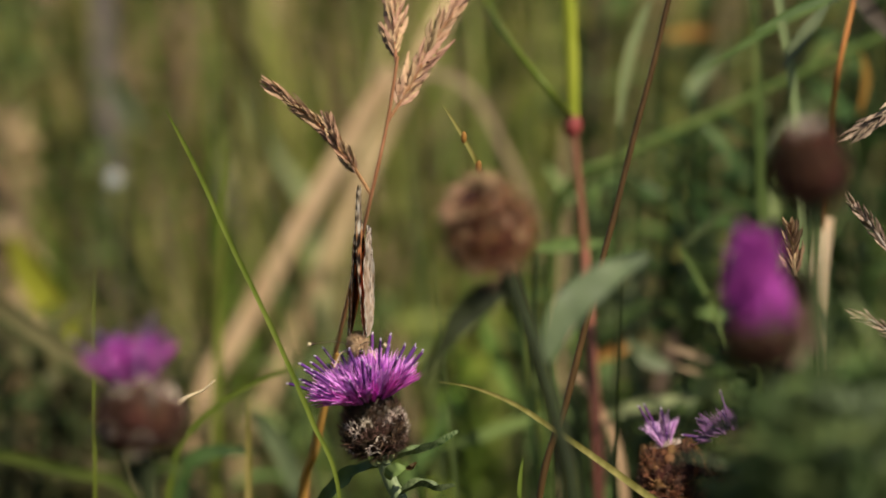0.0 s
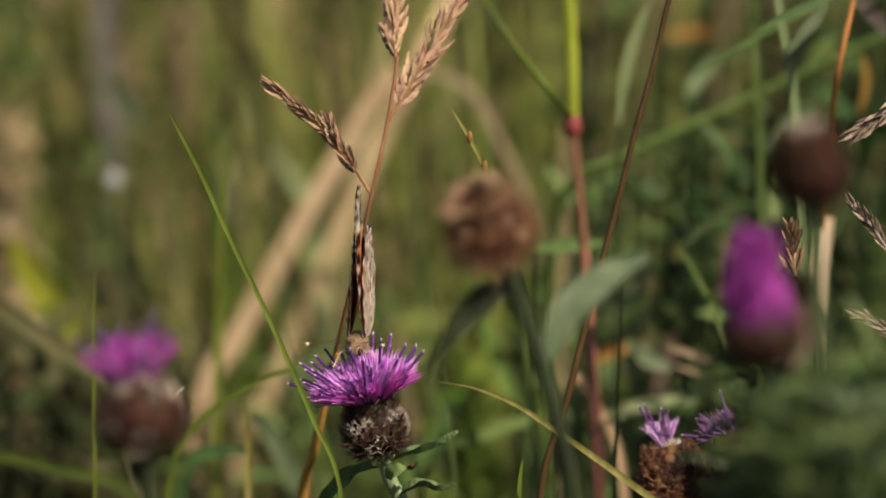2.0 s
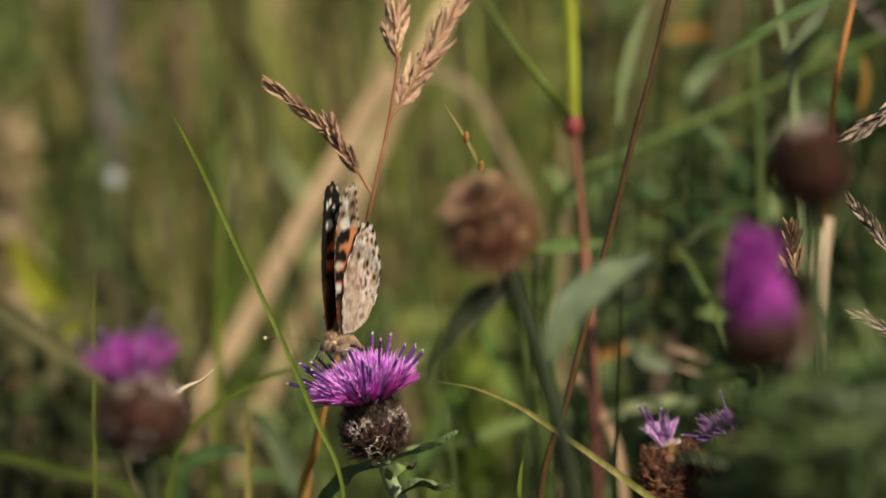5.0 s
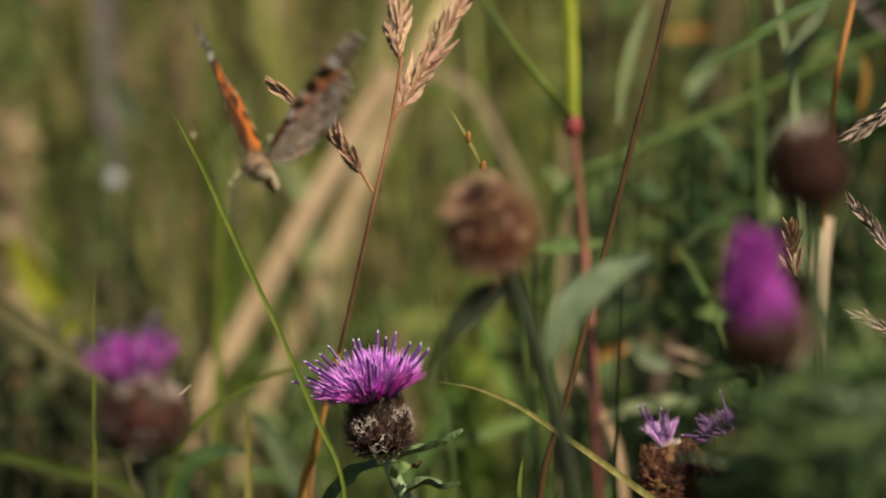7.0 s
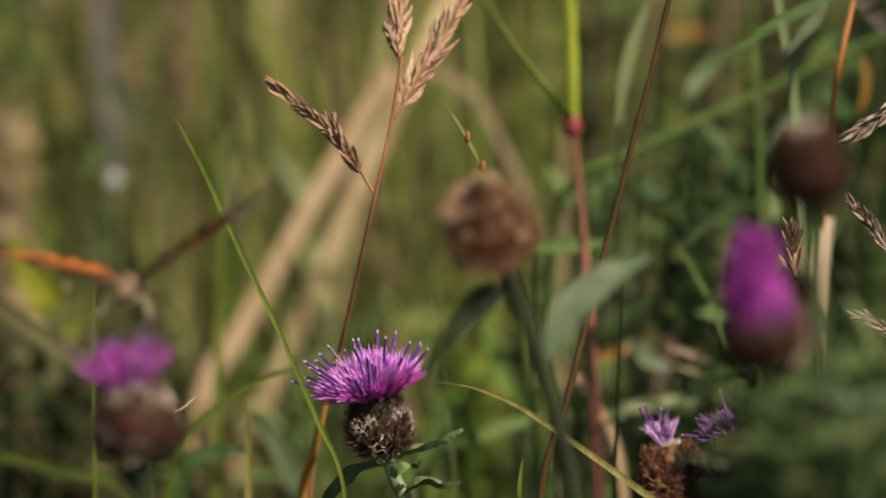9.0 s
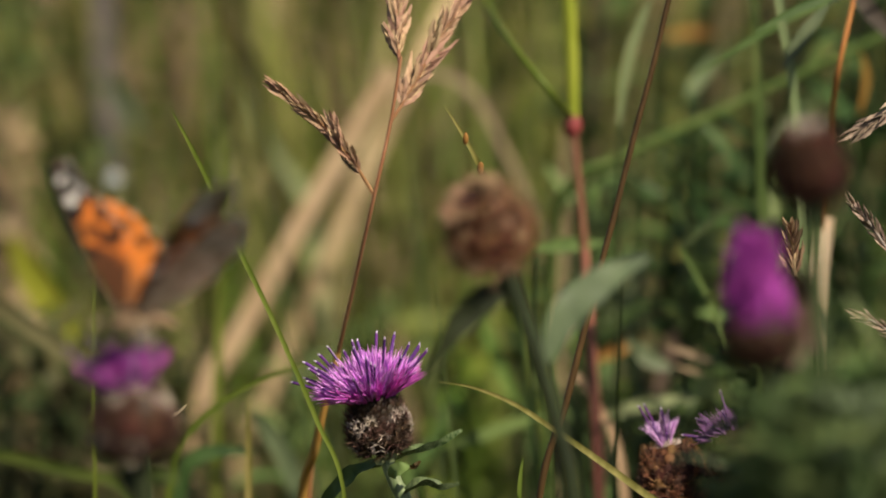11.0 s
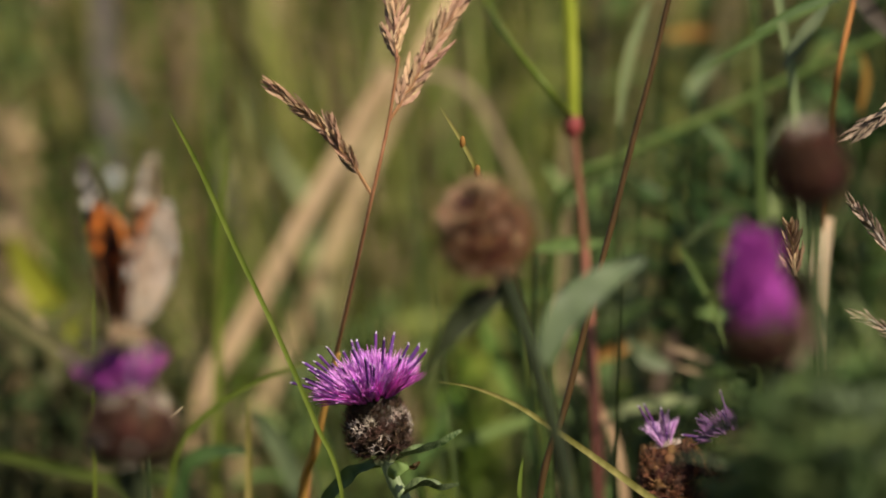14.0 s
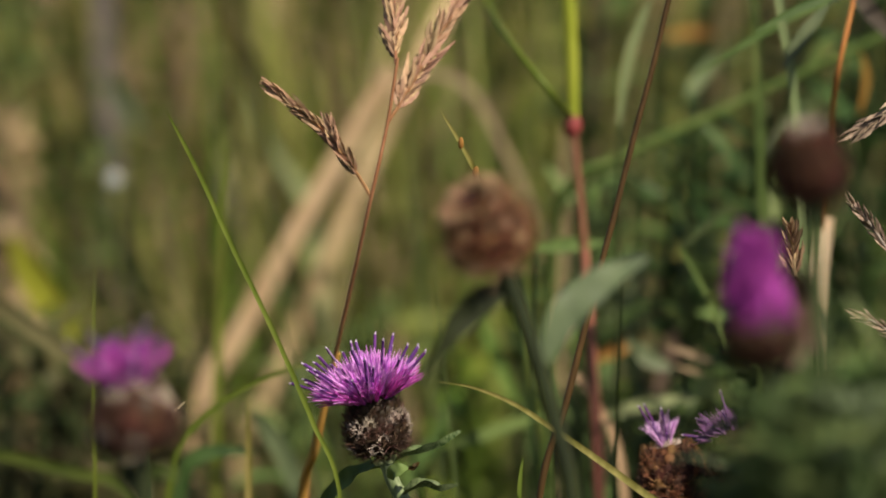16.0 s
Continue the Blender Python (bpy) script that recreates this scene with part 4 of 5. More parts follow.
broad([(0.01867, 1.28736, 0.56919), (0.02505, 1.28745, 0.56976), (0.03316, 1.28753, 0.57034)], 0.0032, LEAF, "short dark green leaf", profile=leafy)
broad([(0.08181, 1.28531, 0.62641), (0.08526, 1.28451, 0.62071), (0.08882, 1.28387, 0.61616), (0.09274, 1.28323, 0.61160)], 0.0036, DUSKY, "dark brownish withered leaf", profile=leafy)
broad([(0.04244, 1.27865, -0.00200), (0.03664, 1.28123, 0.52556), (0.03200, 1.28285, 0.53704), (0.02736, 1.28381, 0.54393)], 0.0017, STRAW, "thin dry straw leaning over", group="straw leaves")
broad([(-0.02838, 1.53477, -0.00200), (-0.03325, 1.54629, 0.54336), (-0.04091, 1.54803, 0.55576), (-0.05065, 1.55084, 0.57574)], 0.0044, LEAF_PALE, "soft pale green leaf leaning back", profile=grassy)
broad([(-0.08600, 1.62000, -0.00200), (-0.08536, 1.62500, 0.53797), (-0.08661, 1.63000, 0.56240), (-0.08812, 1.63500, 0.59128)], 0.0066, DUSKY_GREY, "dim grey-brown stalk far back", "plant stem")

broad([(0.03595, 1.56000, -0.00200), (0.03670, 1.56000, 0.56481), (0.03804, 1.56000, 0.58452), (0.03967, 1.56000, 0.59856)], 0.0042, STRAW_DIM, "dim straw stalk far back, standing upright", group="straw leaves")
broad([(0.02791, 1.46000, -0.00200), (0.02787, 1.46000, 0.54757), (0.02911, 1.46000, 0.57338)], 0.0022, STRAW, "pale straw stalk behind the red stem", group="straw leaves")

broad([(0.04647, 1.30000, 0.54700), (0.05058, 1.30000, 0.54558), (0.05611, 1.30000, 0.54356)], 0.0013, STRAW_DIM, "thin pinkish dry leaf among stems", profile=leafy, group="straw leaves")
broad([(0.04874, 1.31000, 0.54113), (0.05182, 1.31000, 0.54006), (0.05467, 1.31000, 0.53874)], 0.0009, STRAW_DIM, "thin pinkish dry leaf among stems", profile=leafy, group="straw leaves")
broad([(0.04621, 1.36000, 0.52669), (0.04924, 1.36000, 0.53416), (0.05044, 1.36000, 0.54099)], 0.0042, WITHERED, "dull brown withered leaf among stems", profile=leafy)
broad([(0.04816, 1.27000, 0.57160), (0.05220, 1.27000, 0.56466), (0.05545, 1.27000, 0.55772), (0.05800, 1.27000, 0.55192)], 0.0012, LEAF_SLANT, "narrow fresh green blade hanging over", arch=0.02)
broad([(0.03913, 1.33000, 0.54378), (0.04335, 1.33000, 0.53989), (0.04877, 1.33000, 0.53709)], 0.0040, LEAF_SAGE, "grey-green leaf held level among stems", profile=leafy)
broad([(0.03917, 1.44000, -0.00200), (0.03852, 1.44000, 0.51356), (0.03899, 1.44000, 0.52672), (0.04050, 1.44000, 0.53986)], 0.0040, LEAF_MID, "soft green blade behind the red stem", fold=0.1)
broad([(0.04315, 1.38000, -0.00200), (0.04249, 1.38000, 0.53098), (0.04182, 1.38000, 0.54358), (0.04326, 1.38000, 0.55489)], 0.0040, LEAF_MID, "soft green blade standing in a gap")
broad([(-0.07186, 1.80000, -0.00200), (-0.07093, 1.80000, 0.54120), (-0.07247, 1.80000, 0.55420), (-0.07451, 1.80000, 0.56555)], 0.0055, GREYBROWN, "withered grey-tan stalk far back", "plant stem")
broad([(-0.06070, 1.72000, -0.00200), (-0.05966, 1.72000, 0.53648), (-0.06055, 1.72000, 0.54582), (-0.06236, 1.72000, 0.55359)], 0.0034, GREYBROWN, "withered grey-tan stalk far back", "plant stem")

bm = bmesh.new()
petal = thing("white_flower", (-0.07786, 1.48747, -0.00200), "tiny white flower far back in the grass", "flower")
for k in range(5):
    a = 2 * math.pi * k / 5
    c = Vector((-0.07800, 1.48769, 0.55754))
    lump(bm, c + Vector((math.cos(a), 0, math.sin(a))) * 0.0010, (0.0009, 0.0005, 0.0010), seg=8, rings=6)
part("petals", bm, WHITE, petal)
stem_part(petal, [(-0.07786, 1.48747, -0.00200), (-0.07786, 1.48762, 0.55701)], 0.0005, 0.0004, G_OLIVE)


# ---- meadow: uncounted grass and leaves ----
def meadow(name, n, xr, yr, hr, wr, mat, seed, label, lean=0.12, bias=0.0, segs=5, soft=False, wide=False):
    """A stand of grass: thin folded blades, each curved its own way."""
    rng = np.random.RandomState(seed)
    verts, faces = [], []
    for i in range(n):
        y = yr[0] + (yr[1] - yr[0]) * rng.rand() ** 1.3
        x = rng.uniform(*xr) * (y if xr[1] < 1 else 1)
        if soft:
            x, y = rng.normal(0, 1.7), 2.2 + rng.normal(0, 2.3)
        if (soft or wide) and (abs(x) < 0.13 * y + 0.06 if y > 1.6 else y > -0.6 and abs(x) < 0.24 + 0.10 * abs(y)):
            continue
        h, w = rng.uniform(*hr), rng.uniform(*wr) * 0.5
        lx, ly = rng.normal(bias, lean), rng.normal(0, lean)
        if yr[0] > 1.3 and y + ly * h < yr[0] - 0.04:
            ly = abs(ly)
        a = rng.uniform(-0.9, 0.9)
        sx, sy = math.cos(a), math.sin(a)
        b = len(verts)
        for k in range(segs + 1):
            u = k / segs
            px, py, pz = x + lx * h * u ** 1.8, y + ly * h * u ** 1.8, h * u * (1 - 0.12 * u * min(1, abs(lx) * 3))
            ww = w * max(0.04, (1 - u ** 2.5))
            verts += [(px - sx * ww, py - sy * ww, pz), (px - sy * ww * 0.3, py + sx * ww * 0.3, pz), (px + sx * ww, py + sy * ww, pz)]
            if k:
                q = b + 3 * k
                faces += [(q - 3, q - 2, q + 1, q), (q - 2, q - 1, q + 2, q + 1)]
    me = bpy.data.meshes.new(name)
    me.from_pydata(verts, [], faces)
    me.materials.append(mat)
    me.shade_smooth()
    ob = new(name, me)
    return tagged(ob, label, "grass", kind="stuff")


def herb(base, top, n, size, mat, seed, label, start=0.5, stalk=None):
    """A leafy herb: a stem with many narrow leaves, all round."""
    rng = random.Random(seed)
    ob = thing("leafy_herb", base, label, "plant", "leafy herbs")
    line = spline([base, Vector(base).lerp(Vector(top), 0.5) + Vector((rng.uniform(-0.01, 0.01), 0, 0)), top], 10)
    bm = bmesh.new()
    tube(bm, line, 0.0013, 0.0006, 6)
    part("stem", bm, stalk or STEM_DARK, ob)
    bm = bmesh.new()
    for i in range(n):
        u = start + (1 - start) * (i + rng.random()) / n
        k = min(int(u * (len(line) - 1)), len(line) - 2)
        p = line[k].lerp(line[k + 1], u * (len(line) - 1) - k)
        a = i * 2.39996 + rng.uniform(-0.5, 0.5)
        e = radians(rng.uniform(5, 60))
        d = Vector((math.cos(a) * math.cos(e), math.sin(a) * math.cos(e), math.sin(e)))
        ln = size * rng.uniform(0.6, 1.25)
        q = p + d * ln * 0.5
        r = p + d * ln + Vector((0, 0, -ln * rng.uniform(0.0, 0.45)))
        ribbon(bm, spline([p, q, r], 4), ln * rng.uniform(0.11, 0.20), leafy, (rng.uniform(-0.4, 0.4), -0.3, 0.9), 0.3, 0.0003, rng.uniform(-40, 40))
    part("foliage", bm, mat, ob)
    return ob


meadow("meadow_grass", 900, (-0.085, 0.03), (1.62, 3.2), (0.45, 0.80), (0.003, 0.007), G_OLIVE, 1, "olive and tan summer grass, tall and dense", 0.30)
meadow("meadow_grass", 560, (-0.085, 0.05), (1.55, 3.4), (0.42, 0.75), (0.003, 0.006), G_GREEN, 2, "green meadow grass, tall and dense", 0.30)
meadow("meadow_grass", 300, (-0.085, 0.03), (1.60, 3.2), (0.50, 0.85), (0.003, 0.007), G_STRAW, 3, "dry straw-coloured grass among the green", 0.34)
# dark-coloured blades paint the shade on the right-hand side
meadow("meadow_grass", 720, (0.008, 0.09), (1.75, 3.2), (0.45, 0.80), (0.003, 0.007), G_DARK, 4, "grass coloured dark green as if shaded by taller plants", 0.18)
meadow("meadow_grass", 90, (0.02, 0.09), (1.6, 2.4), (0.45, 0.75), (0.003, 0.005), G_STRAW, 5, "a few dry stalks among dark leaves", 0.2)
meadow("meadow_grass", 2200, (-0.10, 0.10), (3.2, 7.0), (0.45, 0.85), (0.004, 0.009), G_OLIVE, 6, "tall olive meadow grass far back", 0.26)
meadow("low_grass", 1500, (-1.6, 1.6), (0.3, 1.5), (0.12, 0.36), (0.002, 0.005), G_GREEN, 7, "low green grass under the flowers", 0.2)
meadow("low_grass", 9000, (-3.5, 3.5), (-3.0, 7.0), (0.15, 0.40), (0.003, 0.007), G_OLIVE, 8, "low meadow grass all round", 0.25, segs=3, soft=True)
meadow("meadow_grass", 16000, (-3.5, 3.5), (-3.0, 7.0), (0.26, 0.56), (0.004, 0.008), G_OLIVE, 17, "olive meadow grass all round", 0.26, segs=4, soft=True)
meadow("meadow_grass", 13000, (-3.5, 3.5), (-3.0, 7.0), (0.26, 0.54), (0.004, 0.008), G_GREEN, 19, "green meadow grass all round", 0.26, segs=4, soft=True)
meadow("meadow_grass", 6000, (-3.5, 3.5), (-3.0, 7.0), (0.30, 0.62), (0.003, 0.007), G_STRAW, 18, "dry straw-coloured grass all round", 0.28, segs=4, soft=True)
meadow("meadow_grass", 15000, (-6.0, 6.0), (-5.0, 9.0), (0.20, 0.46), (0.005, 0.010), G_OLIVE, 33, "olive meadow grass reaching far out", 0.3, segs=3, wide=True)
meadow("meadow_grass", 9000, (-6.0, 6.0), (-5.0, 9.0), (0.20, 0.44), (0.005, 0.010), G_GREEN, 34, "green meadow grass reaching far out", 0.3, segs=3, wide=True)
meadow("low_grass", 2500, (-0.5, 0.5), (-0.6, 1.7), (0.10, 0.32), (0.003, 0.006), G_OLIVE, 20, "low grass round the flower stems", 0.25, segs=3)

# leafy herbs behind, right of the middle: side and fall are metres per metre of distance
rng = random.Random(5)
for i in range(46):
    d = rng.uniform(1.34, 1.72)
    side, fall = rng.uniform(0.023, 0.077), (rng.uniform(0.086, 0.137) if i < 30 else rng.uniform(0.126, 0.165))
    lean = rng.uniform(-0.02, 0.09)
    mat, label = ((LEAF_GREY, "tall leafy herb with narrow grey-green leaves"), (LEAF_GREEN, "leafy herb with small fresh green leaves"), (LEAF_GREEN, "leafy herb with small fresh green leaves") if i % 2 else (LEAF_DARK, "leafy herb coloured dark green as if in shade"))[i % 3]
    # leaf colour imitates the light: dark copy high up, light copy lower down
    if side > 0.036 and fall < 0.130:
        mat, label = LEAF_DARK, "leafy herb coloured dark green as if in shade"
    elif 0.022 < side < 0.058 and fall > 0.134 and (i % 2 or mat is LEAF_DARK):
        mat, label = LEAF_BRIGHT, "leafy herb in a lightened leaf colour, as if sunlit"
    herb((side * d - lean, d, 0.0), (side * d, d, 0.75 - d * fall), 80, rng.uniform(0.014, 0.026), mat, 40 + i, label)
# herbs low in the middle and back at the far side, which break up the upright grass
for i in range(22):
    d = rng.uniform(1.40, 1.62) if i < 14 else rng.uniform(1.75, 2.1)
    side, fall = (rng.uniform(-0.03, 0.024), rng.uniform(0.146, 0.170)) if i < 14 else (rng.uniform(-0.075, 0.0), rng.uniform(0.100, 0.160))
    lean = rng.uniform(-0.06, 0.06)
    mat, label = ((LEAF_GREEN, "leafy herb with small fresh green leaves"), (LEAF_GREY, "tall leafy herb with narrow grey-green leaves"), (G_FRESH, "leafy herb with fresh green leaves"))[i % 3]
    herb((side * d - lean, d, 0.0), (side * d, d, 0.75 - d * fall), 60, rng.uniform(0.014, 0.024), mat, 150 + i, label, 0.5, mat)
# leafy herbs far back, in sun
for i in range(20):
    d = rng.uniform(1.8, 2.7)
    side, fall = rng.uniform(-0.072, 0.012), rng.uniform(0.075, 0.19)
    lean = rng.uniform(-0.15, 0.15)
    mat, label = ((G_OLIVE, "olive leafy herb in the grass"), (LEAF_GREY, "tall leafy herb with narrow grey-green leaves"), (G_FRESH, "leafy herb with fresh green leaves"), (G_OLIVE, "olive leafy herb in the grass"))[i % 4]
    herb((side * d - lean, d, 0.0), (side * d, d, 0.75 - d * fall), 44, rng.uniform(0.03, 0.05), mat, 210 + i, label, 0.6, mat)
# dark-coloured herbs, added low down to stand in for shade
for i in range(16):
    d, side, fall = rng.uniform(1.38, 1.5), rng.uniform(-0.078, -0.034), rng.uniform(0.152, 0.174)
    herb((side * d, d, 0.0), (side * d + 0.01, d, 0.75 - d * fall), 60, 0.02, G_DUSK, 260 + i, "leafy herb coloured dark brown as if in shade", 0.6)
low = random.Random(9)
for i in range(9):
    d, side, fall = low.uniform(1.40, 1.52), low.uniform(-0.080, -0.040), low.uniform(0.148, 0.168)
    herb((side * d, d, 0.0), (side * d + 0.01, d, 0.75 - d * fall), 60, 0.02, LEAF_DARK if i % 2 else G_DUSK, 280 + i, "leafy herb coloured dark green as if in shade" if i % 2 else "leafy herb coloured dark brown as if in shade", 0.6)
# herbs, mostly in dark colours that paint shade, before the far-side sunlit grass
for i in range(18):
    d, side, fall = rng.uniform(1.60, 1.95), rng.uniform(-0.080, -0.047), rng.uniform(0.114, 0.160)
    mat, label = ((LEAF_DARK, "leafy herb coloured dark green as if in shade"), (G_DUSK, "leafy herb coloured dark brown as if in shade"), (LEAF_GREEN, "leafy herb with small fresh green leaves"))[i % 3]
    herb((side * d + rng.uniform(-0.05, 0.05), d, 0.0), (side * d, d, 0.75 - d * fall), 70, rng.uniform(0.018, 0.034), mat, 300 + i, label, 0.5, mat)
# taller ones, half of them dark-coloured to shade the upper far side
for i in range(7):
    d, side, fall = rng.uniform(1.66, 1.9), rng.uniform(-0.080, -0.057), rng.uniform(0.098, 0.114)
    herb((side * d, d, 0.0), (side * d, d, 0.75 - d * fall), 64, rng.uniform(0.022, 0.034), LEAF_DARK if i % 2 else G_OLIVE, 340 + i, "leafy herb coloured dark green as if in shade" if i % 2 else "olive leafy herb in the grass", 0.55, LEAF_DARK)
# a few more, their dark leaf colour again standing in for shade
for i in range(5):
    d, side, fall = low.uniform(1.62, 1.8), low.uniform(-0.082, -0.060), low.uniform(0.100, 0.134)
    herb((side * d, d, 0.0), (side * d, d, 0.75 - d * fall), 54, low.uniform(0.020, 0.030), LEAF_DARK if i % 2 else LEAF_GREEN, 360 + i, "leafy herb coloured dark green as if in shade" if i % 2 else "leafy herb with small fresh green leaves", 0.6, LEAF_DARK)
# sprigs close to the lens, low at the right
for i, top in enumerate([(0.05049, 1.01539, 0.57399), (0.04934, 1.02466, 0.56815), (0.05074, 0.99580, 0.57830), (0.05004, 0.98662, 0.58486), (0.05377, 1.00673, 0.58426), (0.05439, 0.97743, 0.59132), (0.05895, 1.00728, 0.58813), (0.06040, 0.96786, 0.59509), (0.06630, 0.99761, 0.59124), (0.06827, 0.96804, 0.59639), (0.05389, 0.93735, 0.59354), (0.06109, 0.93746, 0.59438), (0.05060, 0.94638, 0.58595), (0.05584, 0.92678, 0.59020), (0.06224, 1.02654, 0.58147), (0.06422, 0.92701, 0.59186)]):
    herb((top[0] + 0.006, top[1] + 0.01, 0.0), top, 120, 0.0115, (LEAF_GREY, LEAF_SAGE, LEAF_DARK, LEAF_GREY, LEAF_GREEN)[i % 5], 90 + i, "dull green leafy sprig with small leaves", 0.86)
# unseen tall herbs, added beside the view to shade its right-hand part
for i, (x, y, z) in enumerate([(0.30, 1.16, 0.90), (0.275, 1.15, 0.84), (0.29, 1.24, 0.90), (0.33, 1.10, 0.94)]):
    herb((x + 0.02, y, 0.0), (x, y, z), 150, 0.035, LEAF_GREEN if i % 2 else LEAF_GREY, 120 + i, "unseen tall leafy herb, added to cast shade", 0.45)

# further unseen herbs, added to shade the background at the upper right
for i, (x, y, z) in enumerate([(0.29, 1.47, 0.91), (0.33, 1.45, 0.95), (0.29, 1.38, 0.90)]):
    herb((x + 0.02, y, 0.0), (x, y, z), 130, 0.035, LEAF_GREEN if i % 2 else LEAF_GREY, 126 + i, "unseen very tall herb, leafy on top, added to cast shade", 0.90)


def plume(base, top, n, size, mat, seed, label):
    """A dry seed plume: many small husks crowded round the upper stalk."""
    rng = random.Random(seed)
    ob = thing("dry_plume", base, label, "seed head", "dry plumes")
    line = spline([base, Vector(base).lerp(Vector(top), 0.6), top], 10)
    bm = bmesh.new()
    tube(bm, line, 0.0016, 0.0008, 6)
    part("stem", bm, GREYBROWN, ob)
    bm = bmesh.new()
    for i in range(n):
        u = 0.80 + 0.20 * rng.random()
        k = min(int(u * (len(line) - 1)), len(line) - 2)
        p = line[k].lerp(line[k + 1], u * (len(line) - 1) - k)
        d = Vector((rng.gauss(0, 1), rng.gauss(0, 1), rng.gauss(0.3, 0.6)))
        p = p + d * size * 0.45 * (1.15 - (u - 0.8) * 4)
        ribbon(bm, spline([p, p + Vector((rng.uniform(-1, 1), rng.uniform(-1, 1), rng.uniform(-0.3, 1))) * size * 0.7], 3), size * 0.5, leafy, (rng.uniform(-1, 1), -1, 0.3), 0.4, 0.0005)
    tagged(part("husk", bm, mat, ob), kind="stuff")
    return ob


plume((-0.10800, 1.57000, -0.00200), (-0.10870, 1.58000, 0.56030), 260, 0.008, STRAW, 1, "tan dry seed plume far back in the grass")
plume((-0.06419, 1.82008, -0.00200), (-0.06584, 1.83868, 0.54008), 90, 0.007, GREYBROWN, 2, "greyish withered seed plume far back")
plume((-0.06965, 1.69218, -0.00200), (-0.07195, 1.71225, 0.57458), 200, 0.008, STRAW, 3, "pale tan seed plume far back")
plume((-0.02376, 1.82008, -0.00200), (-0.02624, 1.84396, 0.57766), 120, 0.009, STRAW_PALE, 4, "whitish dry plume far back in the grass")
# dark-coloured blades paint shade into the lower part of the stand
meadow("meadow_grass", 620, (-0.088, -0.026), (1.46, 1.68), (0.45, 0.60), (0.003, 0.007), G_DUSK, 21, "grass coloured dark brown as shade low in the stand", 0.30)
meadow("meadow_grass", 300, (-0.095, -0.020), (1.75, 2.8), (0.55, 0.95), (0.005, 0.009), G_STRAW, 22, "pale dry grass in full sun", 0.36)
meadow("meadow_grass", 120, (-0.095, -0.020), (1.8, 2.4), (0.55, 0.85), (0.005, 0.009), G_OLIVE, 23, "sunlit olive grass far back", 0.4)
meadow("meadow_grass", 300, (-0.085, -0.018), (1.68, 2.1), (0.52, 0.78), (0.006, 0.012), G_TAN, 24, "withered tan grass leaves", 0.24)
meadow("meadow_grass", 220, (-0.022, 0.020), (1.50, 1.80), (0.46, 0.62), (0.003, 0.006), G_FRESH, 25, "sunlit fresh grass behind the straw", 0.3)
meadow("meadow_grass", 260, (-0.002, 0.034), (1.64, 1.95), (0.56, 0.80), (0.004, 0.009), G_OLIVE, 32, "sunlit olive grass far back", 0.25)
meadow("meadow_grass", 130, (0.004, 0.036), (1.75, 2.1), (0.58, 0.82), (0.004, 0.009), G_TAN, 35, "withered tan grass leaves", 0.22)
meadow("meadow_grass", 34, (0.019, 0.047), (1.29, 1.36), (0.55, 0.605), (0.003, 0.006), LEAF_GREY, 36, "pale green blades between the stems", 0.10)
meadow("meadow_grass", 80, (0.014, 0.034), (1.50, 1.74), (0.54, 0.68), (0.003, 0.007), G_OLIVE, 37, "sunlit olive grass far back", 0.2)
meadow("meadow_grass", 40, (0.014, 0.036), (1.48, 1.70), (0.54, 0.66), (0.003, 0.006), G_TAN, 38, "withered tan grass leaves", 0.2)
meadow("meadow_grass", 90, (0.005, 0.090), (1.65, 2.1), (0.50, 0.80), (0.004, 0.009), G_TAN, 26, "withered tan grass leaves", 0.3)
meadow("meadow_grass", 60, (-0.08, 0.02), (1.40, 1.62), (0.50, 0.66), (0.002, 0.005), G_GREEN, 9, "scattered green blades leaning every way", 0.35)
meadow("meadow_grass", 26, (-0.08, 0.02), (1.45, 1.7), (0.50, 0.70), (0.002, 0.004), G_STRAW, 10, "scattered dry blades leaning every way", 0.35)
meadow("meadow_grass", 260, (-0.032, 0.032), (1.42, 1.80), (0.40, 0.58), (0.002, 0.005), G_FRESH, 11, "fresh green grass between the stalks", 0.32)
meadow("meadow_grass", 210, (-0.052, -0.018), (1.76, 2.2), (0.58, 0.85), (0.006, 0.011), G_STRAW, 31, "pale dry grass in full sun", 0.2)
meadow("meadow_grass", 190, (-0.054, -0.010), (1.75, 2.3), (0.50, 0.85), (0.004, 0.008), G_STRAW, 14, "pale dry grass in full sun", 0.32)
meadow("meadow_grass", 340, (-0.054, 0.004), (1.70, 2.4), (0.50, 0.85), (0.004, 0.008), G_OLIVE, 12, "sunlit olive grass far back", 0.3)
# the same dark colour dims the outermost grass like shade
meadow("meadow_grass", 220, (-0.095, -0.050), (1.6, 2.1), (0.35, 0.75), (0.003, 0.006), G_DUSK, 13, "grass coloured dark brown as shade low in the stand", 0.3)
# more dark-coloured blades, painting the gaps behind the herbs dim
meadow("meadow_grass", 800, (0.020, 0.095), (1.65, 2.3), (0.45, 0.85), (0.004, 0.008), G_DARK, 15, "grass coloured dark green as shade behind the leafy herbs", 0.2)
meadow("meadow_grass", 380, (-0.031, 0.012), (1.55, 1.95), (0.48, 0.68), (0.003, 0.006), G_FRESH, 16, "sunlit fresh grass behind the straw", 0.3)


# ---- the butterfly: x forwards, y to its left, z up ----
MM = 0.001
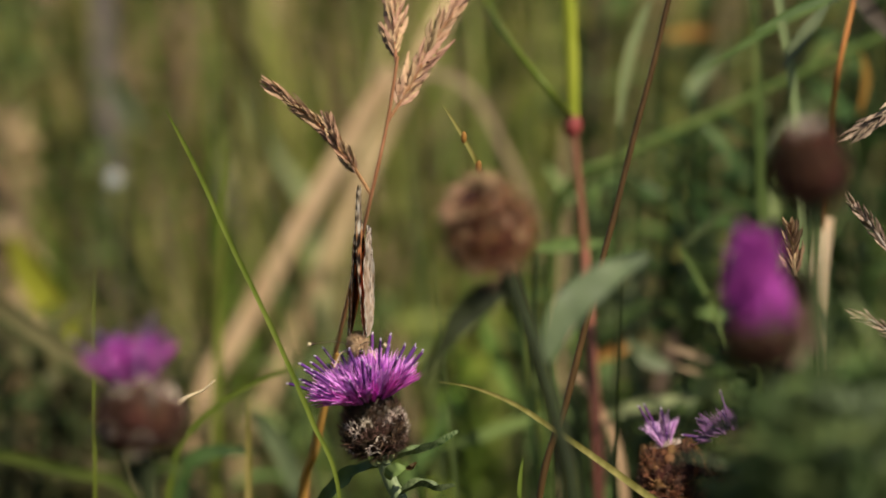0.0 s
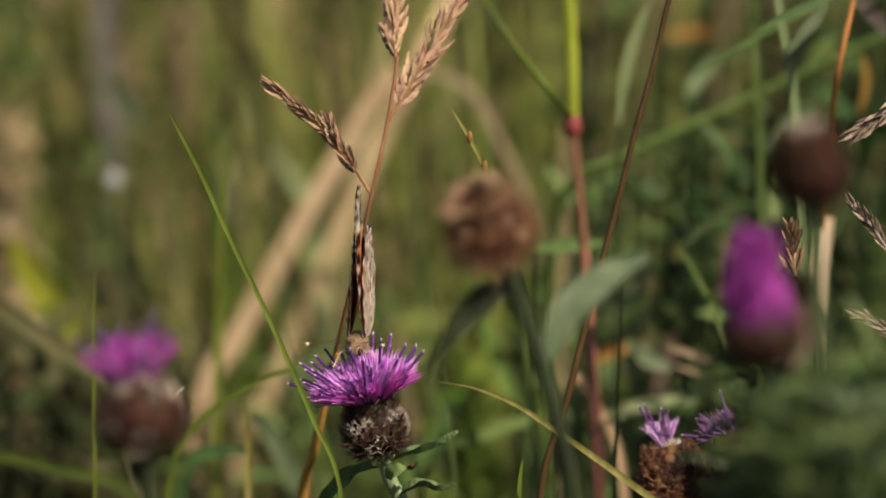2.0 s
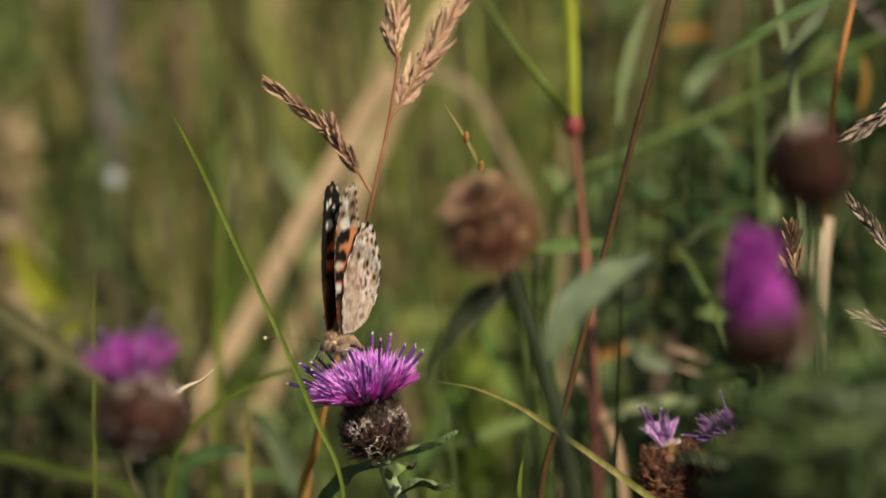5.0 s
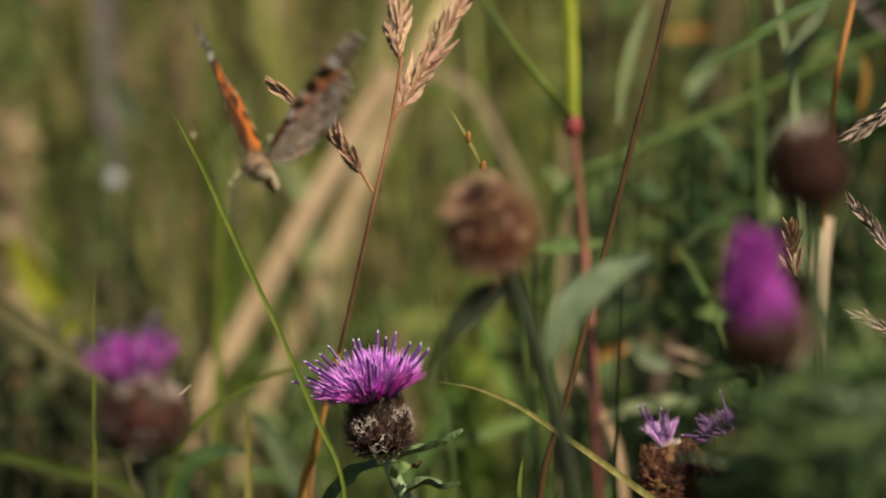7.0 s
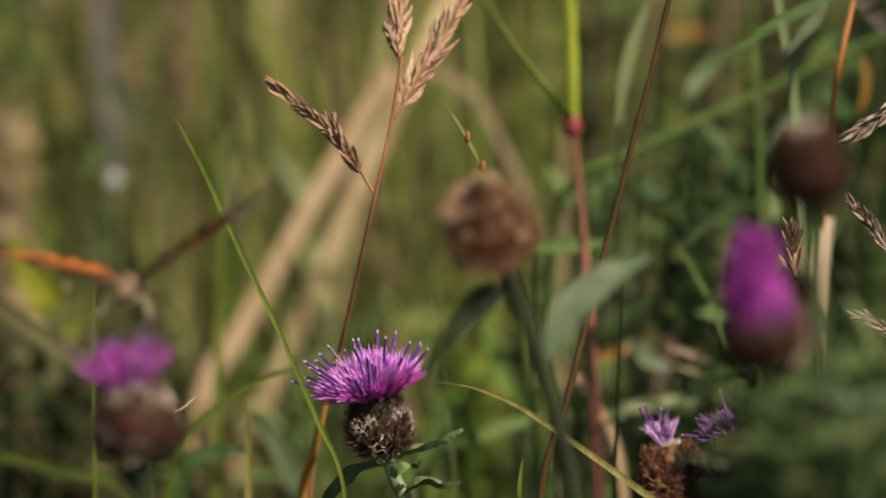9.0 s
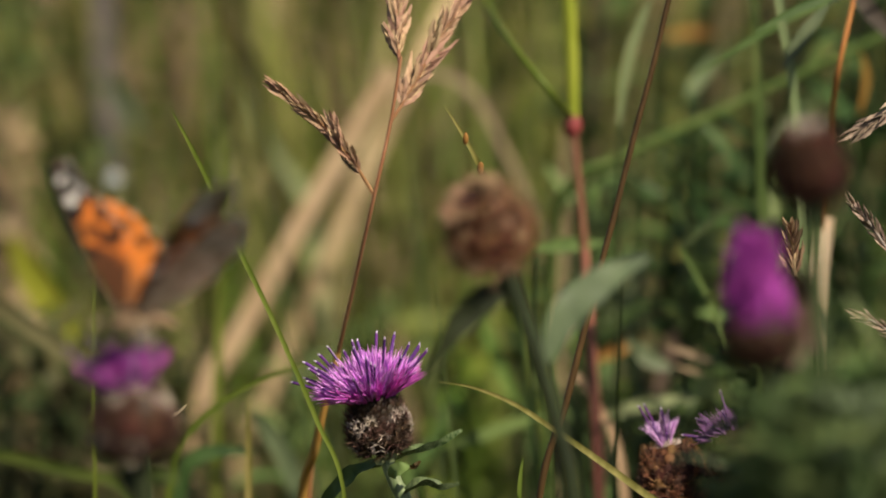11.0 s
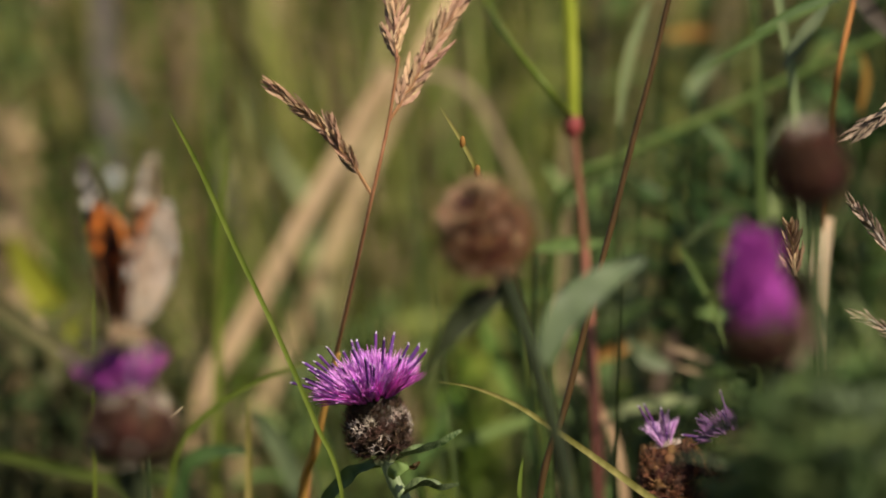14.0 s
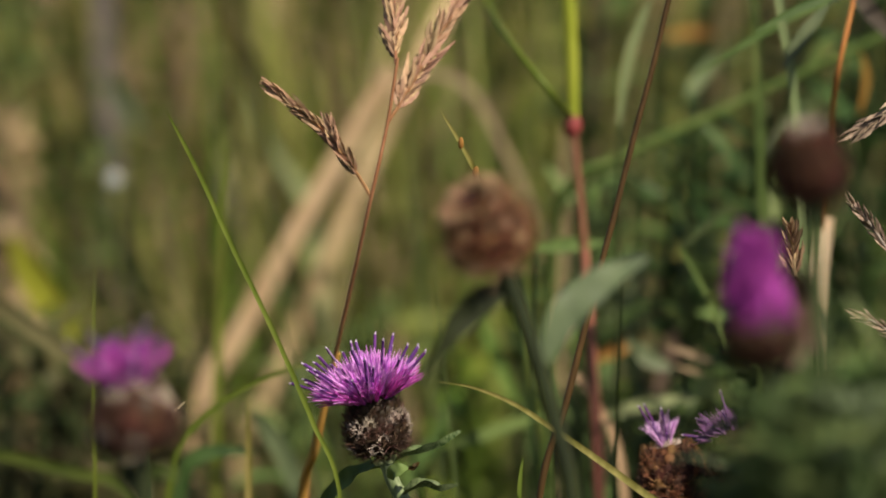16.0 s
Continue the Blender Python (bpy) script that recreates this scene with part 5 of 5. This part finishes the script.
FORE = [(2.2, 0.6), (3.6, 6.8), (4.2, 13.5), (3.7, 19.3), (2.2, 24.3), (0.2, 27.4), (-2.6, 28.4), (-4.7, 27.6), (-5.5, 25.1), (-6.2, 22.2), (-7.4, 18.8), (-9.0, 15.5), (-9.4, 12.6), (-6.5, 8.3), (-2.5, 3.5), (-0.2, 0.6)]
HIND = [(1.8, 0.6), (2.0, 6), (0.9, 12), (-2.6, 17.4), (-6.0, 20.4), (-9.2, 20.4), (-12.2, 18.2), (-14.4, 14.8), (-15.4, 10.8), (-14.4, 6.8), (-11.4, 3.8), (-7.4, 1.6), (-3.4, 0.5)]
BLACK, DARKB, ORANGE, WHITEW = (0.012, 0.008, 0.007), (0.040, 0.017, 0.008), (0.60, 0.18, 0.030), (0.78, 0.74, 0.70)
SALMON, CREAMW, TAN, GREYW = (0.66, 0.20, 0.10), (0.66, 0.55, 0.42), (0.34, 0.24, 0.15), (0.30, 0.28, 0.27)


def blobs(c, f, s, spots):
    """Lays soft-edged oval spots (f, s, half length, half span, colour) over a colour."""
    c = Vector(c)
    for bf, bs, rf, rs, col in spots:
        d = math.hypot((f - bf) / rf, (s - bs) / rs) + 0.42 * noise.noise(Vector((f * 0.55, s * 0.55, bf)))
        k = min(1.0, max(0.0, (1.12 - d) / 0.24))
        c = c.lerp(Vector(col), k)
    return c


def fore_top(f, s, edge):
    f = f + 0.21 * s
    n = noise.noise(Vector((f * 0.35, s * 0.35, 3)))
    c = Vector((0.085, 0.034, 0.014)).lerp(Vector(ORANGE), min(1, max(0, (s - 8.6 + 3 * n - 0.35 * f) / 4.0)))
    c = blobs(c, f, s, [(6.9, 12, 1.7, 13, BLACK), (3.5, 11.4, 2.0, 1.1, BLACK), (2.6, 15.0, 2.3, 0.9, BLACK), (-2.4, 12.6, 2.0, 1.5, BLACK), (0.4, 13.6, 1.4, 1.6, BLACK), (-1.6, 17.2, 1.7, 1.3, BLACK), (4.6, 18.2, 2.6, 1.6, BLACK),
                        (3.0, 25.2, 8.0, 6.6, BLACK), (-3.4, 19.4, 1.9, 3.0, BLACK), (-5.0, 15.0, 1.2, 2.6, BLACK), (4.4, 20.6, 1.6, 0.75, WHITEW), (2.4, 23.6, 0.6, 0.6, WHITEW),
                        (3.9, 24.8, 0.55, 0.6, WHITEW), (5.3, 24.3, 0.5, 0.65, WHITEW), (0.9, 22.0, 0.65, 0.6, WHITEW), (3.4, 27.2, 0.5, 0.4, TAN)])
    if edge > 0.97:
        c = c.lerp(Vector(BLACK if math.sin(s * 3.2) > -0.3 or f > 3 else WHITEW), 0.8)
    return c


def fore_low(f, s, edge):
    f = f + 0.21 * s
    n = noise.noise(Vector((f * 0.6, s * 0.6, 7)))
    c = Vector((0.62, 0.125, 0.06)).lerp(Vector((0.64, 0.29, 0.13)), min(1, max(0, (s - 11) / 6)))
    c = c.lerp(Vector(TAN), min(1, max(0, (4.5 - s) / 3)))
    c = c.lerp(Vector(DARKB), 0.85 * min(1, max(0, (10.5 - s) / 3)) * min(1, max(0, (f - 0.5) / 1.5)))
    c = blobs(c, f, s, [(7.2, 10, 1.9, 10, DARKB), (4.8, 7.6, 2.4, 0.9, BLACK), (4.6, 9.4, 2.2, 0.9, WHITEW), (4.4, 11.4, 2.9, 1.1, BLACK), (5.0, 13.4, 2.0, 0.9, CREAMW), (4.2, 15.2, 2.7, 1.2, BLACK), (-1.6, 13.0, 1.6, 1.5, BLACK),
                        (-1.6, 17.2, 1.5, 1.3, BLACK), (3.0, 25.5, 6.5, 5.6, TAN), (4.2, 18.8, 3.2, 1.4, BLACK), (4.0, 21.2, 2.4, 1.2, WHITEW), (1.0, 21.6, 1.6, 1.0, BLACK), (-3.6, 19.4, 1.6, 2.6, DARKB), (5.4, 24.6, 1.4, 1.2, WHITEW),
                        (2.2, 24.4, 1.0, 0.9, DARKB), (3.6, 27.4, 1.6, 0.9, CREAMW), (5.6, 22.9, 1.2, 0.6, DARKB), (0.8, 26.4, 0.9, 0.7, BLACK)])
    if s > 20:
        c = c.lerp(Vector(CREAMW if n > 0 else (0.14, 0.09, 0.06)), min(0.6, abs(n) * 1.8))
    if edge > 0.955:
        c = Vector(BLACK if math.sin(s * 3.6) > 0 else CREAMW)
    return c


def hind_top(f, s, edge):
    r = math.hypot(f + 2, s)
    n = noise.noise(Vector((f * 0.4, s * 0.4, 9)))
    c = Vector((0.26, 0.10, 0.035)).lerp(Vector(ORANGE), min(1, max(0, (r - 6.0 + 3 * n) / 3)))
    for k in range(6):
        a = radians(8 + 17 * k)
        c = blobs(c, f, s, [(-2 - 13.6 * math.sin(a), 13.6 * math.cos(a) + 1.5, 1.25, 1.25, BLACK), (-2 - 16.0 * math.sin(a + 0.1), 16.0 * math.cos(a + 0.1) + 1.5, 1.0, 1.0, BLACK)])
    if edge > 0.965:
        c = Vector(BLACK if math.sin(math.atan2(f, s) * 40) > -0.5 else CREAMW)
    return c


def hind_low(f, s, edge):
    n1 = noise.noise(Vector((f * 0.36, s * 0.36, 11)))
    n2 = noise.noise(Vector((f * 0.85, s * 0.85, 15)))
    r = math.hypot(f + 2, s)
    c = Vector((0.66, 0.54, 0.42)).lerp(Vector((0.26, 0.165, 0.10)), min(1, max(0, 0.22 + n1 * 2.4)))
    c = c.lerp(Vector((0.06, 0.036, 0.028)), min(1, max(0, (n2 - 0.16) * 6)) * (1 if r > 9 else 0.45))
    c = c.lerp(Vector(WHITEW), min(1, max(0, (-n2 - 0.02) * 6)))
    vein = abs(math.sin(math.atan2(f - 0.5, s + 0.2) * 15))
    c = c.lerp(Vector(WHITEW), 0.85 * max(0, 1 - vein * 3.2))
    c = c.lerp(Vector((0.50, 0.38, 0.27)), 0.5 * min(1, max(0, (9.0 - abs(f + 2.5) * 1.6 - 0.2 * s) / 4)))
    if 15.0 < r < 17.5:
        c = c.lerp(Vector((0.34, 0.32, 0.31)), 0.5)
    for k in range(5):
        a = radians(14 + 19 * k)
        p = (-2 - 13.2 * math.sin(a), 13.2 * math.cos(a) + 1.8)
        c = blobs(c, f, s, [(*p, 1.2, 1.2, (0.42, 0.32, 0.20)), (*p, 0.7, 0.7, DARKB)])
    if f < -8 and s < 6:
        c = c.lerp(Vector(CREAMW), 0.55)
    if edge > 0.955:
        c = Vector(BLACK if math.sin(math.atan2(f, s) * 44) > 0.0 else WHITEW)
    elif 0.88 < edge < 0.92:
        c = c.lerp(Vector(BLACK), 0.7 if math.sin(math.atan2(f, s) * 44 + 1.5) > 0.2 else 0.0)
    return c


def wing(name, outline, top, low, side, lift, parent):
    """A wing with an upper and an under side; side: 1 left, -1 right. It hinges on the body's long axis."""
    ring = spline([(f, s, 0) for f, s in outline], 10)
    root = Vector(((outline[0][0] + outline[-1][0]) / 2, 0.6, 0))
    steps = 46
    bm = bmesh.new()
    lay = bm.verts.layers.float_color.new("scales")
    sheets = []
    for up in (1, -1):
        rows = []
        for j in range(steps + 1):
            u = (j / steps) ** 0.85
            row = []
            for q in ring:
                p = root.lerp(q, u)
                sc = 1 + (0.012 * math.sin(q.x * 2.6 + q.y * 2.1) if j == steps else 0)
                z = lift + up * 0.05 + 0.5 * math.sin(min(1, p.y / 29) * math.pi) * 0.8 + 0.10 * math.sin(math.atan2(p.x - root.x, p.y) * 16) * u
                v = bm.verts.new((p.x * sc * MM, side * p.y * sc * MM, z * MM))
                c = (top if up > 0 else low)(p.x, p.y, u)
                v[lay] = (c[0], c[1], c[2], 1)
                row.append(v)
            rows.append(row)
        for a, b in zip(rows, rows[1:]):
            for k in range(len(ring) - 1):
                if a is rows[0]:
                    bm.faces.new((a[k], b[k + 1], b[k]))
                else:
                    bm.faces.new((a[k], a[k + 1], b[k + 1], b[k]))
        sheets.append(rows)
    for k in range(len(ring) - 1):
        a, b = sheets[0][-1], sheets[1][-1]
        bm.faces.new((a[k], a[k + 1], b[k + 1], b[k]))
    ob = new(name, mesh_of(name, bm, WING))
    ob.parent = parent
    return ob


def fur(bm, centre, radii, n, length, seed):
    """Short hairs all over a rounded body."""
    rng = random.Random(seed)
    for i in range(n):
        d = Vector((rng.gauss(0, 1), rng.gauss(0, 1), rng.gauss(0, 1))).normalized()
        p = Vector(centre) + Vector((d.x * radii[0], d.y * radii[1], d.z * radii[2]))
        e = (d + Vector((-0.7, 0, rng.uniform(-0.3, 0.3)))).normalized()
        q = p + e * length * rng.uniform(0.6, 1.3)
        s = d.orthogonal().normalized() * 0.00007
        a, b, c, t = (bm.verts.new(v) for v in (p - s, p + s, p + d.cross(s), q))
        for f in ((a, b, t), (b, c, t), (c, a, t)):
            bm.faces.new(f)


butterfly = thing("butterfly", (0, 0, 0), "orange, black and white butterfly with mottled cream undersides, feeding on knapweed", "butterfly")
bm = bmesh.new()
lump(bm, (0.5 * MM, 0, 0), (3.4 * MM, 1.8 * MM, 1.9 * MM), rough=0.1)
fur(bm, (0.5 * MM, 0, 0), (3.3 * MM, 1.75 * MM, 1.85 * MM), 1100, 0.75 * MM, 1)
part("thorax", bm, FUR, butterfly, "thorax with tawny fur")
bm = bmesh.new()
lump(bm, (0.4 * MM, 0, -1.2 * MM), (3.0 * MM, 1.8 * MM, 1.6 * MM), rough=0.1)
fur(bm, (0.4 * MM, 0, -1.1 * MM), (3.0 * MM, 1.8 * MM, 1.6 * MM), 450, 0.7 * MM, 2)
part("breast", bm, FUR_PALE, butterfly, "pale furry breast")
bm = bmesh.new()
tube(bm, spline([(-2.2 * MM, 0, -0.2 * MM), (-5 * MM, 0, -0.8 * MM), (-7.5 * MM, 0, -1.6 * MM), (-10 * MM, 0, -2.6 * MM)], 5), 1.8 * MM, 0.6 * MM, 10, 0.1)
part("abdomen", bm, FUR, butterfly, "slender brown abdomen")
bm = bmesh.new()
lump(bm, (4.0 * MM, 0, -1.0 * MM), (1.15 * MM, 1.25 * MM, 1.15 * MM), rough=0.1)
fur(bm, (4.0 * MM, 0, -0.95 * MM), (1.1 * MM, 1.2 * MM, 1.1 * MM), 420, 0.5 * MM, 3)
head_part = part("head", bm, FUR, butterfly)
for side in (1, -1):
    bm = bmesh.new()
    lump(bm, (4.5 * MM, side * 1.1 * MM, -1.2 * MM), (0.62 * MM, 0.55 * MM, 0.72 * MM))
    part("eye", bm, EYE_MAT, head_part, "dark glossy eye")
    bm = bmesh.new()
    line = spline([(4.8 * MM, side * 0.5 * MM, -0.2 * MM), (9 * MM, side * 2.6 * MM, 1.2 * MM), (15.5 * MM, side * 6.2 * MM, 1.6 * MM)], 6)
    tube(bm, line, 0.075 * MM, 0.065 * MM, 5)
    ant = part("antenna", bm, CHITIN, head_part, "thin dark antenna")
    bm = bmesh.new()
    tube(bm, [line[-1], line[-1] + Vector((0.8, side * 0.35, 0.05)) * MM, line[-1] + Vector((1.7, side * 0.75, 0.08)) * MM], 0.12 * MM, 0.36 * MM, 7)
    part("club", bm, CHITIN, ant)
    bm = bmesh.new()
    lump(bm, line[-1] + Vector((1.9, side * 0.8, 0.09)) * MM, (0.36 * MM, 0.36 * MM, 0.36 * MM), seg=8, rings=6)
    part("club_tip", bm, CREAM, ant, "cream antenna tip")
    for k in range(2):
        bm = bmesh.new()
        x0 = (1.6 - 2.4 * k) * MM
        tube(bm, spline([(x0, side * 1.2 * MM, -1.8 * MM), (x0 + 0.3 * MM, side * 2.8 * MM, -1.6 * MM), (x0 + 0.6 * MM, side * 3.8 * MM, -3.4 * MM), (x0 + 1.6 * MM, side * 4.2 * MM, -4.4 * MM)], 5), 0.13 * MM, 0.08 * MM, 6)
        part("leg", bm, CREAM, butterfly, "thin cream leg")
bm = bmesh.new()
tube(bm, spline([(5.9 * MM, 0, -1.0 * MM), (7.0 * MM, 0, -2.4 * MM), (6.6 * MM, 0, -5.0 * MM)], 5), 0.13 * MM, 0.10 * MM, 5)
part("proboscis", bm, CHITIN, head_part)
WINGS = {}
for side, tag in ((1, "left"), (-1, "right")):
    WINGS["fore", side] = wing("forewing", FORE, fore_top, fore_low, side, 0.30, butterfly)
    WINGS["hind", side] = wing("hindwing", HIND, hind_top, hind_low, side, -0.10, butterfly)
    tagged(WINGS["fore", side], "forewing with a black tip and white spots on orange")
    tagged(WINGS["hind", side], "hindwing, orange above and marbled cream below")


# ---- what moves ----
def sway(ob, rows):
    """Bends a plant as a whole over its root: seconds, lean to the right in degrees, sinking in metres."""
    b = ORIGIN[ob]
    walk(ob, [(t, pose(b.x, b.y, b.z - dz, 0, lean, 0)) for t, lean, dz in rows])


def motions():
    # seconds, place, heading, nose up, roll, left wing, right wing (degrees above level)
    flight = [
        (0.00, (-0.01579, 1.16608, 0.56847), -96, 2, 0, 93, 92),
        (1.50, (-0.01579, 1.16608, 0.56847), -96, 2, 0, 93, 92),
        (2.00, (-0.01590, 1.16608, 0.56847), -97, 2, 0, 93, 92),
        (2.50, (-0.01621, 1.16608, 0.56847), -101, 2, 0, 93, 92),
        (3.00, (-0.01779, 1.16611, 0.56868), -106, 2, 0, 92, 91),
        (3.50, (-0.01873, 1.16617, 0.56910), -112, 2, 0, 92, 90),
        (4.20, (-0.01937, 1.16617, 0.56910), -113, 2, 0, 91, 89),
        (5.20, (-0.01958, 1.16617, 0.56910), -113, 2, 0, 90, 87),
        (6.20, (-0.01937, 1.16617, 0.56910), -115, 2, 0, 88, 82),
        (6.30, (-0.01915, 1.16614, 0.56889), -117, 2, 0, 87, 76),
        (6.40, (-0.01937, 1.16614, 0.56889), -107, 2, 0, 85, 68),
        (6.50, (-0.01900, 1.16650, 0.56900), -122, 14, 4, 66, 84),
        (6.60, (-0.02134, 1.16612, 0.57762), -116, -6, 0, 24, 31),
        (6.70, (-0.02150, 1.16887, 0.58428), -114, 36, 2, -2, 34),
        (6.80, (-0.02660, 1.16606, 0.58802), -99, 34, -0, 51, 47),
        (6.90, (-0.02886, 1.16088, 0.59865), -103, 18, -0, -11, -12),
        (7.00, (-0.03250, 1.11155, 0.60880), -106, 18, 0, 58, 62),
        (7.10, (-0.03900, 1.11143, 0.61050), -103, 36, 0, 88, 76),
        (7.20, (-0.04200, 1.12163, 0.60880), -104, 32, 0, -2, -2),
        (7.30, (-0.04868, 1.12599, 0.61205), -65, 14, -1, -31, 3),
        (7.40, (-0.05149, 1.11058, 0.61000), -70, 46, 0, 62, 98),
        (7.50, (-0.06000, 1.10119, 0.60850), -58, 20, 2, -26, 12),
        (7.60, (-0.06230, 1.09099, 0.61250), -52, 28, 0, -70, -13),
        (7.70, (-0.06350, 1.08089, 0.60380), -44, 30, 0, 10, 104),
        (7.80, (-0.06233, 1.07046, 0.60570), -41, 8, 1, -47, -0),
        (7.90, (-0.05571, 1.05000, 0.60203), -44, 24, 0, 30, 40),
        (8.00, (-0.05350, 1.03500, 0.60400), -28, 44, 0, -8, 18),
        (8.10, (-0.04894, 0.98500, 0.60891), -54, 28, 0, 46, 58),
        (8.20, (-0.05057, 1.03216, 0.61113), -90, 37, -0, -20, -46),
        (8.30, (-0.04574, 1.03081, 0.60239), -106, 35, 2, 101, 47),
        (8.40, (-0.04544, 1.03043, 0.60389), -134, 3, 1, 9, -24),
        (8.50, (-0.04382, 1.03000, 0.59894), -100, -20, 0, 68, 64),
        (8.60, (-0.04450, 1.02092, 0.60020), -132, 12, 0, 24, 9),
        (8.70, (-0.05047, 1.01943, 0.60274), -136, -6, 0, 34, 24),
        (8.80, (-0.05153, 1.03000, 0.59941), -118, 4, 0, 36, 24),
        (8.90, (-0.05218, 1.03000, 0.59941), -122, 2, 0, 46, 28),
        (9.00, (-0.05260, 1.04500, 0.59680), -98, 2, 0, 35, 12),
        (9.10, (-0.05019, 1.01063, 0.59825), -115, 17, 2, 108, 60),
        (9.20, (-0.05200, 1.03000, 0.59856), -122, -2, 0, 50, 36),
        (9.50, (-0.05100, 1.01500, 0.59800), -134, 0, 0, 46, 48),
        (10.30, (-0.05000, 1.01200, 0.59700), -128, 0, 0, 53, 56),
        (11.30, (-0.04963, 1.01014, 0.59692), -128, -0, -0, 52, 56),
        (12.50, (-0.04977, 1.01012, 0.59679), -127, -0, -0, 53, 56),
        (13.00, (-0.04992, 1.01072, 0.59473), -120, 3, 0, 77, 68),
        (13.50, (-0.05083, 1.01045, 0.59480), -115, 3, 0, 80, 72),
        (14.00, (-0.05159, 1.01034, 0.59453), -111, 4, 0, 86, 74),
        (14.50, (-0.05175, 1.01052, 0.59384), -114, 5, 0, 90, 71),
        (15.00, (-0.05184, 1.01096, 0.59338), -119, 5, 0, 88, 68),
        (15.10, (-0.05200, 1.01090, 0.59380), -121, -4, 0, 66, 72),
        (15.20, (-0.05336, 1.01084, 0.59445), -124, -16, 0, 43, 82),
        (15.30, (-0.05338, 1.00600, 0.59600), -130, -10, 0, 20, 76),
        (15.40, (-0.05411, 0.99500, 0.59950), -150, -4, -6, 6, 50),
        (15.50, (-0.04992, 0.96000, 0.61080), -180, 7, -10, -26, -34),
        (15.60, (-0.05768, 1.01009, 0.60813), -200, 10, 0, 30, 70),
        (15.70, (-0.07769, 1.00958, 0.60453), -190, 10, 0, -40, -20),
        (15.80, (-0.07405, 1.01325, 0.63066), -190, 25, 0, 60, 70),
        (15.90, (-0.08861, 1.01490, 0.64237), -195, 15, 0, 0, 0),
        (16.00, (-0.10135, 1.01642, 0.65318), -195, 15, 0, 30, 30),
    ]
    # forewings swung forward of the hindwings on a strong beat: left, right (degrees)
    swing = {6.40: (6, 4), 6.50: (28, 10), 6.60: (8, 6), 7.90: (6, 10), 8.10: (6, 12)}
    walk(butterfly, [(t, pose(*p, roll, -nose, head)) for t, p, head, nose, roll, l, r in flight])
    for (which, side), ob in WINGS.items():
        rows = []
        for t, p, head, nose, roll, l, r in flight:
            beat = l if side > 0 else r
            ahead = max(0.0, 75 - abs(beat)) * 0.28 + swing.get(t, (0, 0))[0 if side > 0 else 1] if which == "fore" else 0.0
            rows.append((t, pose(0, side * 1.7 * MM, 0.6 * MM, side * (beat - (0 if which == "fore" else 1.5)), 0, -side * ahead)))
        walk(ob, rows)
    sway(main_flower, [(0.0, 0.0, 0.0), (2.0, 0.012, 0.0), (4.0, 0.0, 0.0), (6.4, 0.012, 0.0), (6.6, 0.03, 0.0), (7.0, 0.10, -0.0003), (7.5, 0.12, -0.0004), (8.5, 0.11, -0.0004), (9.2, 0.09, -0.0003), (12.0, 0.075, -0.0002), (16.0, 0.05, 0.0)])
    sway(left_flower, [(0.0, 0.0, 0.0), (2.0, 0.02, -0.0002), (7.5, 0.035, -0.0002), (8.5, 0.0, 0.0003), (9.0, -0.07, 0.0011), (11.5, -0.10, 0.0014), (14.5, -0.17, 0.0020), (15.2, -0.2, 0.0023), (15.5, -0.17, 0.0020), (15.8, -0.05, 0.0004), (16.0, -0.09, 0.0007)])
    sway(seed_plant, [(0.0, -0.02, 0.0), (3.0, 0.0, -0.0001), (9.0, 0.0, 0.0), (12.0, -0.03, 0.0004), (15.5, -0.09, 0.0008), (16.0, -0.03, 0.0003)])
    sway(grass_a, [(0.0, -0.04, 0.0), (1.0, 0.0, 0.0), (2.0, -0.04, 0.0), (3.0, 0.0, 0.0), (4.0, -0.03, 0.0), (7.0, 0.03, 0.0), (9.0, 0.03, 0.0), (13.0, -0.01, 0.0), (16.0, -0.04, 0.0003)])
    sway(green_blade, [(0.0, -0.06, 0.0), (3.5, 0.0, 0.0), (7.5, 0.05, 0.0), (11.5, 0.03, 0.0), (16.0, -0.04, 0.0004)])
    sway(thin_blade, [(0.0, 0.0, 0.0), (1.5, 0.12, 0.0), (3.5, 0.02, 0.0), (7.0, 0.08, 0.0), (9.0, 0.07, 0.0), (12.5, 0.0, 0.0006), (16.0, -0.05, 0.0011)])
    walk(straw_blade, [(t, pose(dx, 0, dz, 0, 0, 0)) for t, dx, dz in [(0.0, 0.00364, -0.00042), (0.5, 0.00655, 0.00125), (1.0, 0.00623, 0.00031), (1.5, 0.00727, 0.00623), (2.0, -0.00208, -0.00177), (2.5, 0.00249, 0.00281), (3.0, 0.00156, 0.00281), (3.5, -0.00021, -0.00062), (4.0, 0.00156, -0.00010), (5.2, 0.00364, 0.00187), (6.5, 0.00582, 0.00416), (7.0, -0.00083, -0.00135), (7.5, 0.00156, 0.00156), (8.0, 0.00779, 0.00322), (8.5, 0.00208, -0.00208), (9.0, -0.00010, -0.00374), (11.5, -0.00197, -0.00540), (13.0, -0.00239, -0.00561), (16.0, -0.00197, -0.00457)]])


motions()
